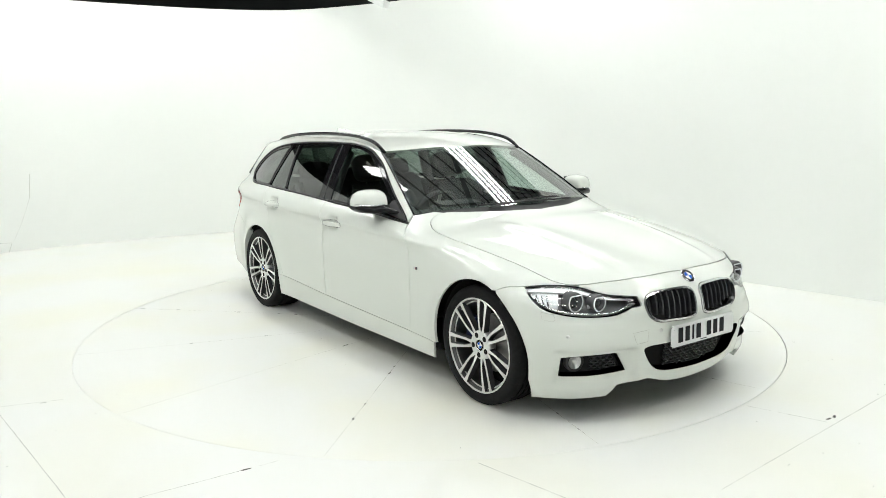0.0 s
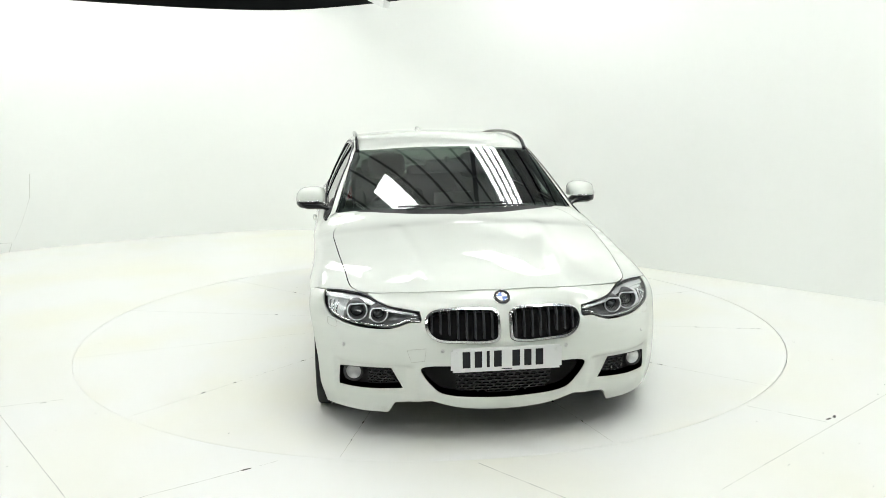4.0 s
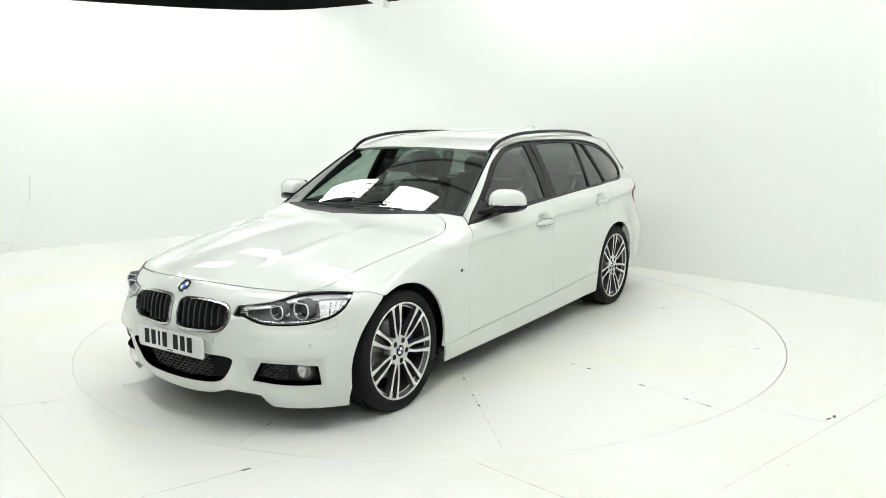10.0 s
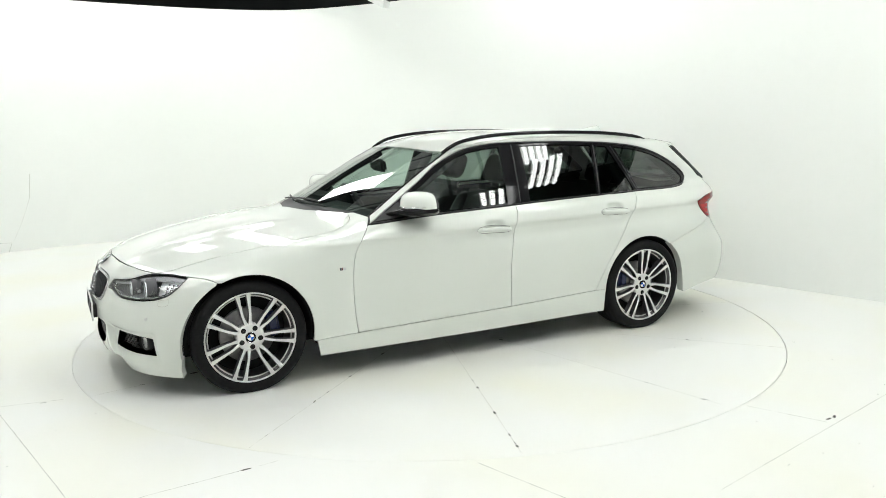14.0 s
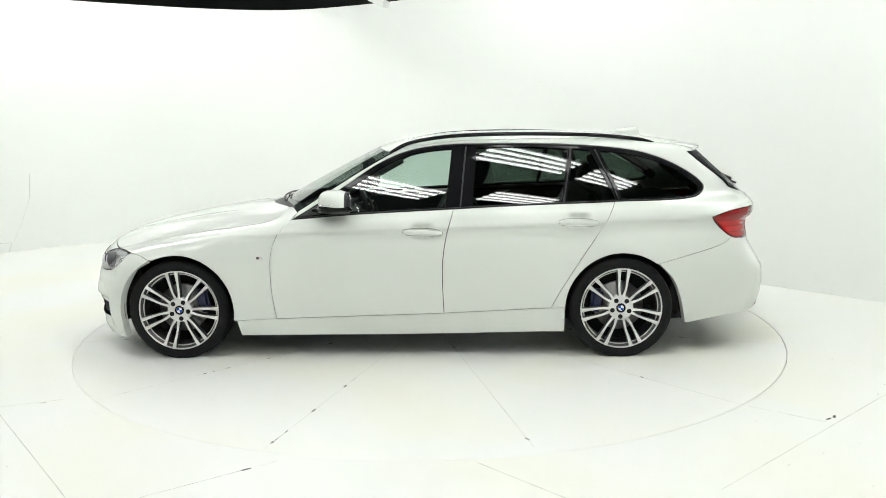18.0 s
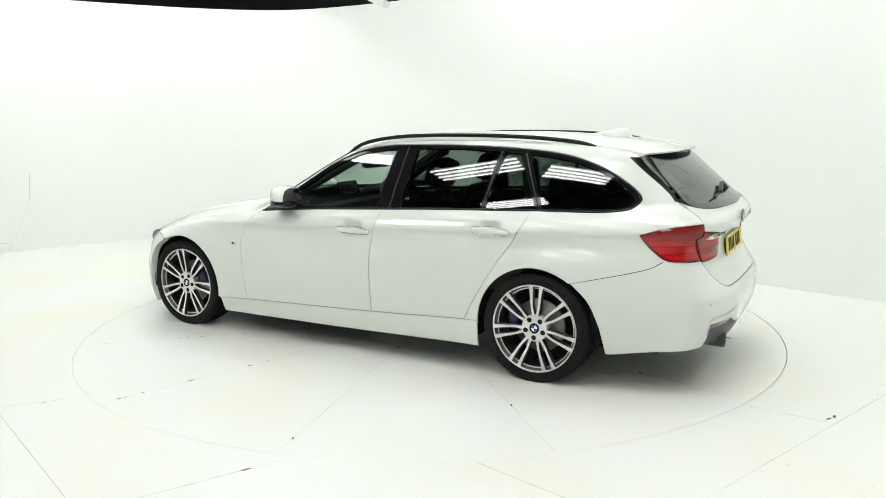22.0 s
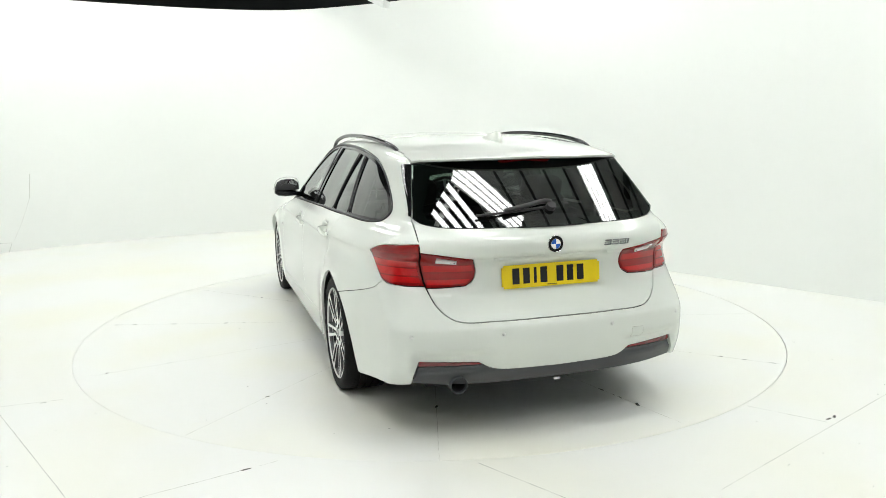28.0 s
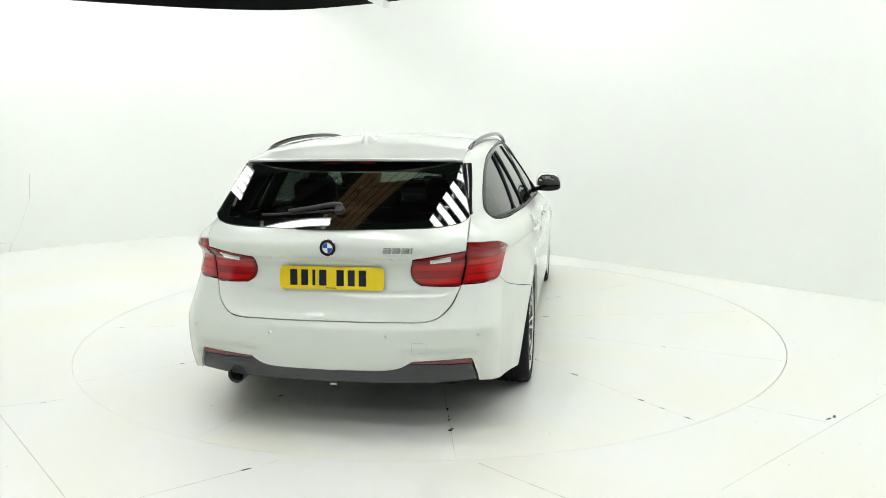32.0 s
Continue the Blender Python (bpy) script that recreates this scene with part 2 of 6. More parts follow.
def strip(a, b, w, seed, z=0.0006, wobble=0.004):
    """verts and faces of a thin worn joint, from a to b, that thins and breaks on its way."""
    rnd = random.Random(seed)
    a, b = Vector((*a, z)), Vector((*b, z))
    n = max(3, int((b - a).length / 0.03))
    side_way = (b - a).normalized().cross(Vector((0, 0, 1)))
    vs, fs = [], []
    for i in range(n + 1):
        p = a.lerp(b, i / n) + side_way * rnd.uniform(-wobble, wobble) * 0.3
        ww = w * rnd.uniform(0.25, 1.0)
        vs += [p - side_way * ww / 2, p + side_way * ww / 2]
        if i and rnd.random() > 0.06:
            k = 2 * i
            fs.append((k - 2, k - 1, k + 1, k))
    return vs, fs


def joint(name, a, b, parent=None, w=0.004, seed=1, material=JOINT, label=""):
    vs, fs = strip(a, b, w, seed)
    me = mesh(name, vs, fs, material, False)
    ob = add(name, me, parent, label)
    return ob


def chip(name, x, y, l, w, turn, parent, seed):
    rnd = random.Random(seed)
    n, c = 14, []
    for i in range(n):
        a = 2 * math.pi * i / n
        k = rnd.uniform(0.6, 1.15)
        px, py = l / 2 * math.cos(a) * k, w / 2 * math.sin(a) * k
        c.append((x + px * math.cos(turn) - py * math.sin(turn), y + px * math.sin(turn) + py * math.cos(turn), 0.0012))
    return add(name, mesh(name, c, [tuple(range(n))], CHIP, False), parent)


for k, (a, b) in enumerate([((-2.28, -1.84), (-1.35, -2.97)), ((-1.35, -2.88), (-0.70, -2.46)), ((1.16, -2.83), (2.60, -1.66)), ((1.66, -1.89), (1.97, -2.13)), ((0.20, -2.52), (0.62, -2.95)), ((-2.6, -1.8), (-2.05, -1.62)), ((-5.2, 0.4), (-2.6, -1.3))]):
    joint("joint", a, b, floor, 0.005, 10 + k)
SEAM = mat("worn_seam", (0.40, 0.39, 0.33), 0.85, grain=0.9, grain_scale=14, tone=(0.74, 0.74, 0.68))
for k in range(SECTORS):
    a = radians(FIRST + 30 * k)
    joint("deck_joint", (0.10 * math.cos(a), 0.10 * math.sin(a)), (2.47 * math.cos(a), 2.47 * math.sin(a)), table, 0.0026, 60 + k, SEAM, "worn grey seam between two sheets")
chips = random.Random(21)
for k in range(64):
    a = radians(FIRST + 30 * chips.randrange(12))
    q = chips.uniform(0.7, 2.45)
    size = chips.uniform(0.010, 0.048)
    chip("paint_chip", q * math.cos(a), q * math.sin(a), size, size * chips.uniform(0.2, 0.45), a + chips.uniform(-0.5, 0.5), table, 100 + k)
for k in range(26):
    a, q = chips.uniform(0, 6.28), chips.uniform(0.5, 2.45)
    chip("paint_chip", q * math.cos(a), q * math.sin(a), chips.uniform(0.005, 0.012), chips.uniform(0.003, 0.006), chips.uniform(0, 3), table, 200 + k)
for k in range(40):
    a, q = chips.uniform(-2.9, -0.2), chips.uniform(2.53, 4.2)
    chip("paint_chip", q * math.cos(a), q * math.sin(a), chips.uniform(0.006, 0.016), chips.uniform(0.003, 0.007), chips.uniform(0, 3), floor, 300 + k)
chip("floor_chip", -2.14, -1.67, 0.035, 0.010, 0.2, floor, 6)
chip("floor_chip", -0.83, -2.545, 0.07, 0.014, 0.55, floor, 3)
chip("floor_chip", 2.0, -2.085, 0.05, 0.02, 0.6, floor, 4)
chip("floor_chip", 2.04, -2.06, 0.05, 0.016, 0.9, floor, 5)

# ---- the hall round and above the studio ----
def slab(name, size, x, y, z, material, label, kind="structure"):
    return tagged(part(name, box(size, pose(x, y, z)), material, None, smooth=False), label, kind=kind)


slab("wall_hall_north", (26, 0.2, 7), 0, 9.2, 3.4, HALL_DARK, "dark hall wall beyond the studio")
slab("wall_hall_south", (26, 0.2, 7), 0, -12.2, 3.4, HALL_DARK, "dark hall wall behind the camera")
slab("wall_hall_east", (0.2, 22, 7), 12, -1.5, 3.4, HALL_DARK, "dark hall wall")
slab("wall_hall_west", (0.2, 22, 7), -12, -1.5, 3.4, HALL_DARK, "dark hall wall")
# unseen white wall, added to bounce light onto the car and its chrome
slab("wall_bounce", (17, 0.12, 2.5), 0, -8.95, 1.25, WALL_PAINT, "unseen low white wall added behind the camera as a reflector")
slab("floor_hall", (26, 24, 0.1), 0, -1.5, -0.13, HALL_DARK, "dark hall floor")
ceil = bmesh.new()
box((26, 24, 0.1), pose(0, -1.5, 6.6), ceil)
tagged(part("ceiling", ceil, HALL_DARK, None, smooth=False), "dark hall roof", kind="structure")
# grey ribbed roof sheets on the lit side of the hall
sheet = bmesh.new()
box((7.6, 9.6, 0.03), pose(2.9, 1.6, 5.4, 0, 0, 45), sheet)
sheeting = tagged(part("roof_sheeting", sheet, ROOF_SHEET, None, smooth=False), "grey ribbed roof sheeting", kind="structure")
for k in range(14):
    part("rib", box((0.045, 9.6, 0.07), pose(2.9, 1.6, 5.4, 0, 0, 45) @ pose(-3.7 + 0.57 * k, 0, -0.04)), STEEL_DARK, sheeting, smooth=False)
for k in range(5):
    tagged(part("roof_beam", box((26, 0.16, 0.36), pose(0, -10 + 4.4 * k, 6.4)), STEEL_DARK, None, smooth=False), "dark steel roof beam", "beam", "roof beams")
for k in range(2):
    tagged(part("roof_truss", box((0.10, 5.0, 0.12), pose(1.2 + 3.6 * k, 2.7, 5.25)), STEEL_DARK, None, smooth=False), "dark steel purlin under the roof sheets", "beam", "roof purlins")
# brown timber slats stored overhead
rack = new("timber_rack")
rack.matrix_basis = pose(-1.2, -1.95, 4.45, 0, 0, 24)
tagged(rack, "overhead rack of brown timber slats", "rack")
for k in range(6):
    part("slat", box((2.6, 0.072, 0.03), pose(0.03 * (k % 2), -0.22 + 0.088 * k, 0)), CARDBOARD, rack, smooth=False)
for x in (-0.8, 0.8):
    part("hanger", box((0.05, 0.56, 0.05), pose(x, 0, 0.042)), STEEL_DARK, rack, smooth=False)
    part("hanger", box((0.04, 0.04, 2.04), pose(x, 0, 1.085)), STEEL_DARK, rack, smooth=False)


def tube_along_x(x0, x1, y, z, ry, rz, sides=10):
    """verts and faces of a straight oval diffuser."""
    ring_ = [(y + ry * math.cos(2 * math.pi * k / sides), z + rz * math.sin(2 * math.pi * k / sides)) for k in range(sides)]
    vs = [(x, *c) for x in (x0, x1) for c in ring_]
    fs = [(k, (k + 1) % sides, sides + (k + 1) % sides, sides + k) for k in range(sides)]
    return vs, fs + [tuple(range(sides))[::-1], tuple(sides + k for k in range(sides))]


def lamp_bank(x, y, z, turn, length=1.5, pitch=0.14, half=0.037):
    """Four bare tubes under two slim cross arms, hung on rods."""
    bank = new("lamp_bank")
    bank.matrix_basis = pose(x, y, z, 0, 0, turn)
    tagged(bank, "ceiling bank of four white fluorescent tubes, several banks added as fill", "lamp", "lamp banks")
    for q in (-1, 1):
        part("arm", box((0.06, 0.66, 0.04), pose(q * length * 0.42, 0, 0.07)), STEEL_WHITE, bank, smooth=False)
        part("hanging_rod", rod((q * length * 0.42, 0, 0.08), (q * length * 0.42, 0, 6.56 - z), 0.008), STEEL_DARK, bank)
    for k in range(4):
        y0 = (k - 1.5) * pitch
        part("batten", box((length, 0.09, 0.03), pose(0, y0, 0.046)), STEEL_WHITE, bank, smooth=False)
        vs, fs = tube_along_x(-length / 2, length / 2, y0, 0.0, half, 0.020)
        add("tube", mesh("tube", vs, fs, TUBE), bank)
    return bank


# banks at x -5.4, 4.0, -3.0, -3.7, y -6.8: unseen, added as fill
for x, y, turn, length in ((4.3, -2.9, -40, 1.5), (0.85, -2.55, -38, 1.5), (2.3, -3.75, -38, 1.4), (-5.4, -3.2, -45, 1.6), (-2.25, -1.98, -18, 1.5), (4.0, -1.6, -45, 1.5),
                           (0.8, -4.55, -40, 1.4), (-0.9, -3.3, -52, 1.4), (-3.0, -3.9, -20, 1.5), (-3.7, 3.2, -50, 1.6),
                           (-2.2, -6.8, -20, 1.8), (0.6, -6.8, -20, 1.8)):
    lamp_bank(x, y, 4.0, turn, length)
# slim banks, their tubes close together
lamp_bank(1.0, -1.9, 4.0, -20, 1.05, 0.080, 0.029)
lamp_bank(2.95, -0.85, 4.0, -42, 1.3, 0.100, 0.031)
lamp_bank(-4.75, 1.65, 4.0, -55, 1.9, 0.100, 0.034)
lamp_bank(-3.55, -0.05, 4.0, -55, 1.9, 0.100, 0.034)
# wider banks over the middle, their tubes set close
lamp_bank(1.22, 1.95, 4.0, -56, 2.2, 0.175, 0.050)
lamp_bank(-0.72, 0.5, 4.0, -48, 1.2, 0.110, 0.052)
lamp_bank(-2.35, 2.95, 4.0, -58, 2.6, 0.105, 0.044)
bar = part("ceiling_arm", box((1.9, 0.07, 0.10), look((-0.44, 3.0, 2.735), (-2.0, 4.2, 3.62)) @ pose(0, 0, -0.95, 0, 90, 0)), STEEL_WHITE, None, smooth=False)
tagged(bar, "white metal arm over the wall edge", "beam")
part("arm_rod", rod((-1.55, 3.86, 3.4), (-1.55, 3.86, 6.56), 0.012), STEEL_DARK, bar)
# hairline cracks and a loose skirting tile on the wall
for k, (a, b) in enumerate((((-4.771, 3.606, 0.915), (-4.791, 3.59, 0.633)), ((-4.791, 3.59, 0.633), (-4.879, 3.522, 0.337)), ((-4.879, 3.522, 0.337), (-4.955, 3.462, 0.142)), ((-5.074, 3.37, 0.12), (-4.976, 3.446, 0.112)), ((-4.976, 3.446, 0.112), (-5.01, 3.42, 0.0)))):
    a, b = Vector(a), Vector(b)
    off = Vector((0.01, -0.014, 0)) * 1.2
    add("wall_crack", mesh("wall_crack", *tube_like(a + off, b + off, (0.0022, 0.0008, 0.0005, 0.0018, 0.0018)[k]), JOINT), wall)
# ---- the car's body as one smooth closed form: x forward, y to its left, z up ----
def spline(xs, ys):
    """A smooth curve through the given knots (monotone cubic), for arrays."""
    xs, ys = np.array(xs, float), np.array(ys, float)
    h, d = np.diff(xs), np.diff(ys) / np.diff(xs)
    m = np.concatenate([[d[0]], (d[1:] * h[:-1] + d[:-1] * h[1:]) / (h[1:] + h[:-1]), [d[-1]]])
    for k in range(len(d)):
        if abs(d[k]) < 1e-9:
            m[k] = m[k + 1] = 0.0
        else:
            lim = 3 * abs(d[k])
            m[k] = np.sign(d[k]) * min(abs(m[k]), lim) if m[k] * d[k] > 0 else 0.0
            m[k + 1] = np.sign(d[k]) * min(abs(m[k + 1]), lim) if m[k + 1] * d[k] > 0 else 0.0

    def f(x):
        x = np.clip(np.asarray(x, float), xs[0] - 1.0, xs[-1] + 1.0)
        k = np.clip(np.searchsorted(xs, x) - 1, 0, len(xs) - 2)
        u = (x - xs[k]) / h[k]
        low, high = x < xs[0], x > xs[-1]
        u1 = np.clip(u, 0, 1)
        v = ((1 + 2 * u1) * (1 - u1) ** 2 * ys[k] + u1 * (1 - u1) ** 2 * h[k] * m[k]
             + u1 ** 2 * (3 - 2 * u1) * ys[k + 1] + u1 ** 2 * (u1 - 1) * h[k] * m[k + 1])
        return v + np.where(low, (x - xs[0]) * m[0], 0) + np.where(high, (x - xs[-1]) * m[-1], 0)
    return f


def ease(a, b, x):
    u = np.clip((x - a) / (b - a), 0, 1)
    return u * u * (3 - 2 * u)


def smax(a, b, k):
    h = np.maximum(k - np.abs(a - b), 0) / k
    return np.maximum(a, b) + h * h * k / 4


belt = spline([-2.3, -1.83, -1.36, -0.36, 0.31, 0.64, 1.2], [1.02, 1.01, 0.995, 0.960, 0.926, 0.906, 0.88])
top_line = spline([-2.3, -2.04, -1.755, -1.425, -1.0, -0.566, -0.2, 0.02, 0.13, 0.25, 0.55, 0.86, 0.95, 1.2, 1.5, 1.8, 1.98, 2.08, 2.16],
                  [1.26, 1.324, 1.376, 1.408, 1.424, 1.424, 1.402, 1.365, 1.338, 1.288, 1.135, 0.975, 0.945, 0.915, 0.868, 0.803, 0.745, 0.695, 0.63])
half_width = spline([0.12, 0.18, 0.27, 0.4, 0.6, 0.76, 0.86, 0.92, 0.948, 0.97, 1.05, 1.12, 1.19, 1.26, 1.36, 1.45],
                    [0.872, 0.884, 0.894, 0.902, 0.908, 0.902, 0.890, 0.868, 0.839, 0.824, 0.788, 0.754, 0.718, 0.680, 0.617, 0.54])
nose = spline([0.12, 0.2, 0.3, 0.42, 0.52, 0.62, 0.7, 0.78], [2.09, 2.135, 2.163, 2.165, 2.152, 2.132, 2.095, 2.02])
tail = spline([0.18, 0.27, 0.36, 0.46, 0.54, 0.575, 0.62, 0.7, 0.80, 0.855, 0.885, 0.93, 0.965, 1.0, 1.28, 1.33],
              [-2.34, -2.40, -2.44, -2.452, -2.445, -2.425, -2.395, -2.352, -2.335, -2.345, -2.385, -2.392, -2.375, -2.34, -2.045, -1.99])
plan = spline([-2.3, -1.99, -1.5, -0.9, 0.6, 1.2, 1.55, 1.75, 1.95], [0.84, 0.90, 0.975, 1.0, 1.0, 0.998, 0.993, 0.980, 0.920])
upper_plan = spline([-2.3, -1.9, -1.4, -0.6, 0.0, 0.6, 1.2], [0.90, 0.955, 0.985, 1.0, 0.995, 0.985, 0.985])


def side_y(x, z):
    up = ease(0.70, 0.92, z)
    low = 1 - ease(0.5, 0.8, z)
    w = half_width(z + (0.957 - belt(x)) * up) * (plan(x) + (0.030 * ease(-1.6, -1.95, x) + 0.004 * ease(-2.0, -2.3, x)) * low)
    w = w * (1 + (upper_plan(x) - 1) * ease(0.9, 1.05, z))
    swage = 0.835 - 0.028 * x
    w = w + np.where(z > swage, 0.010 * np.exp(-((z - swage) / 0.045) ** 2), 0.010 * np.exp(-((z - swage) / 0.018) ** 2)) - 0.006 * np.exp(-((z - swage + 0.075) / 0.05) ** 2)
    for hx, hz in ((-0.165, 0.822), (-1.14, 0.874)):
        w = w - 0.030 * np.exp(-(((x - hx) / 0.064) ** 4) - ((z - hz - 0.004) / 0.040) ** 4)
    for hub in (1.408, -1.42):
        r = np.hypot(x - hub, (z - 0.318))
        wide = 0.055 if hub > 0 else 0.12
        w = w + (0.008 if hub > 0 else 0.012) * np.exp(-((r - 0.36) / wide) ** 2) * (1 - ease(0.72, 0.82, z))
    w = w + 0.030 * (0.3 + 0.7 * ease(0.18, 0.5, z)) * np.exp(-((x + 1.62) / 0.22) ** 2) * (1 - ease(0.66, 0.86, z))
    return w


def body(x, y, z):
    """Below nought inside the car's skin, above outside."""
    ay = np.abs(y)
    ridge = 0.009 * np.exp(-((ay - 0.34 - 0.10 * (1.9 - x)) / 0.045) ** 2) * ease(0.98, 1.2, x) * ease(2.1, 1.8, x)
    xe = x + np.where(x > -0.6, 0.30 * y * y * ease(-0.6, 0.2, x), 0)
    t = z - (top_line(xe) - (0.10 + 0.02 * ease(0.7, 1.1, x)) * y * y + ridge)
    s = ay - side_y(x, z)
    scoop = (0.022 * ease(0.402, 0.372, z) * ease(0.17, 0.25, z) * ease(0.40, 0.46, ay) * (1 - ease(0.76, 0.80, ay)) - 0.006 * np.exp(-((z - 0.505) / 0.022) ** 2) * ease(0.42, 0.55, ay) * (1 - ease(0.78, 0.86, ay))) + 0.012 * np.exp(-((z - 0.30) / 0.07) ** 2) * (1 - ease(0.33, 0.42, ay))
    corner = 0.040 * np.exp(-((ay - 0.70) / 0.17) ** 2) * ease(0.56, 0.40, z)
    f = x - (nose(z) - 0.555 * ay ** 2.7 + corner) + scoop * ease(1.2, 1.6, x)
    ledge = 0.020 * ease(0.455, 0.42, z) * ease(0.33, 0.36, z) * ease(0.30, 0.42, ay) * (1 - ease(0.66, 0.73, ay)) * ease(-1.8, -2.1, x)
    r = (tail(z) + (0.64 - 0.34 * (1 - ease(0.52, 0.90, z))) * ay ** (3.5 + 0.9 * ease(0.5, 0.7, z) - 1.2 * ease(1.0, 1.28, z))) - x + ledge
    return smax(smax(smax(s, f, 0.05), r, 0.07 - 0.03 * ease(0.9, 1.1, z)), t, 0.06 - 0.035 * ease(-1.7, -1.95, x) + 0.03 * ease(0.6, 1.1, x))


def gradient(p):
    e = 1e-3
    x, y, z = p.T
    n = np.stack([body(x + e, y, z) - body(x - e, y, z), body(x, y + e, z) - body(x, y - e, z), body(x, y, z + e) - body(x, y, z - e)], 1)
    return n / np.linalg.norm(n, axis=1)[:, None]


def on_skin(origin, way, reach=1.6):
    lo, hi = np.zeros(len(origin)), np.full(len(origin), reach)
    for _ in range(26):
        mid = (lo + hi) / 2
        p = origin + way * mid[:, None]
        inside = body(p[:, 0], p[:, 1], p[:, 2]) < 0
        lo, hi = np.where(inside, mid, lo), np.where(inside, hi, mid)
    return origin + way * lo[:, None]


def cast(view, uv):
    """From plane coordinates of a view to points on the skin. side: x, z; top: x, y; nose and tail: wrapped round the corner, metres from the middle, z; stern: y, z."""
    uv = np.asarray(uv, float)
    u, v, o = uv[:, 0], uv[:, 1], np.zeros(len(uv))
    if view == "side":
        return on_skin(np.stack([u, o, v], 1), np.stack([o, o + 1, o], 1))
    if view == "top":
        return on_skin(np.stack([u, v, o + 0.45], 1), np.stack([o, o, o + 1], 1))
    if view == "stern":
        return on_skin(np.stack([o - 1.5, u, v], 1), np.stack([o - 1, o, o], 1))
    way = 1 if view == "nose" else -1
    return on_skin(np.stack([o + 1.2 * way, o, v], 1), np.stack([way * np.cos(u / 0.9), np.sin(u / 0.9), o], 1))


def flat(view, p):
    """The inverse of cast."""
    p = np.asarray(p, float)
    if view == "side":
        return p[:, [0, 2]]
    if view == "top":
        return p[:, [0, 1]]
    if view == "stern":
        return p[:, [1, 2]]
    way = 1 if view == "nose" else -1
    return np.stack([0.9 * np.arctan2(p[:, 1], way * p[:, 0] - 1.2), p[:, 2]], 1)
# ---- the car ----
from mathutils.geometry import delaunay_2d_cdt

car = new("estate_car")
tagged(car, "white estate car with black roof rails and silver alloy wheels", "car")


def inside(loops, p):
    hit = np.zeros(len(p), bool)
    for lp in loops:
        a, b = lp, np.roll(lp, -1, axis=0)
        for (x0, y0), (x1, y1) in zip(a, b):
            if y0 == y1:
                continue
            c = ((p[:, 1] > y0) != (p[:, 1] > y1)) & (p[:, 0] < (x1 - x0) * (p[:, 1] - y0) / (y1 - y0) + x0)
            hit ^= c
    return hit


def ring(*curves):
    """One closed loop out of curves laid end to end."""
    out = []
    for c in curves:
        for p in np.asarray(c, float):
            if not out or np.hypot(*(p - out[-1])) > 5e-3:
                out.append(p)
    if np.hypot(*(out[0] - out[-1])) < 2e-3:
        out.pop()
    return np.array(out)


def dense(loop, step):
    out = []
    for a, b in zip(loop, np.roll(loop, -1, axis=0)):
        n = max(1, int(np.ceil(np.hypot(*(b - a)) / step)))
        out += [a + (b - a) * k / n for k in range(n)]
    return np.array(out)


def shrink(loop, d):
    """The loop drawn in by d towards its inside."""
    a, b = np.roll(loop, 1, axis=0), np.roll(loop, -1, axis=0)
    area = np.sum(loop[:, 0] * b[:, 1] - b[:, 0] * loop[:, 1])
    e1, e2 = loop - a, b - loop
    e1, e2 = e1 / (np.linalg.norm(e1, axis=1)[:, None] + 1e-9), e2 / (np.linalg.norm(e2, axis=1)[:, None] + 1e-9)
    n = np.stack([-(e1 + e2)[:, 1], (e1 + e2)[:, 0]], 1)
    n /= np.linalg.norm(n, axis=1)[:, None] + 1e-9
    m = n + 0.5 * np.roll(n, 1, axis=0) + 0.5 * np.roll(n, -1, axis=0)
    m /= np.linalg.norm(m, axis=1)[:, None] + 1e-9
    corner = np.sum(e1 * e2, axis=1) < 0.8
    n = np.where(corner[:, None], n, m)
    return loop + n * d * np.sign(area)


def even_sheet(view, loop, axis, deg, fixed=()):
    """The smooth sheet of a pane: the polynomial of the given degrees nearest to the skin within a loop; fixed: terms with a given factor."""
    loop = np.asarray(loop, float)
    lo, hi = loop.min(0), loop.max(0)
    g = np.stack([c.ravel() for c in np.meshgrid(np.linspace(lo[0], hi[0], 50), np.linspace(lo[1], hi[1], 40))], 1)
    p = cast(view, np.vstack([g[inside([loop], g)], loop]))
    i, j = [k for k in range(3) if k != axis]
    o = p.mean(0)
    q = (p - o) / 0.5
    held = sum((k * q[:, i] ** r * q[:, j] ** t for k, (r, t) in fixed), np.zeros(len(q)))
    basis = np.stack([q[:, i] ** r * q[:, j] ** t for r, t in deg], 1)
    co = np.linalg.lstsq(basis, q[:, axis] - held, rcond=None)[0]
    return axis, o, list(co) + [k for k, _ in fixed], list(deg) + [d for _, d in fixed]


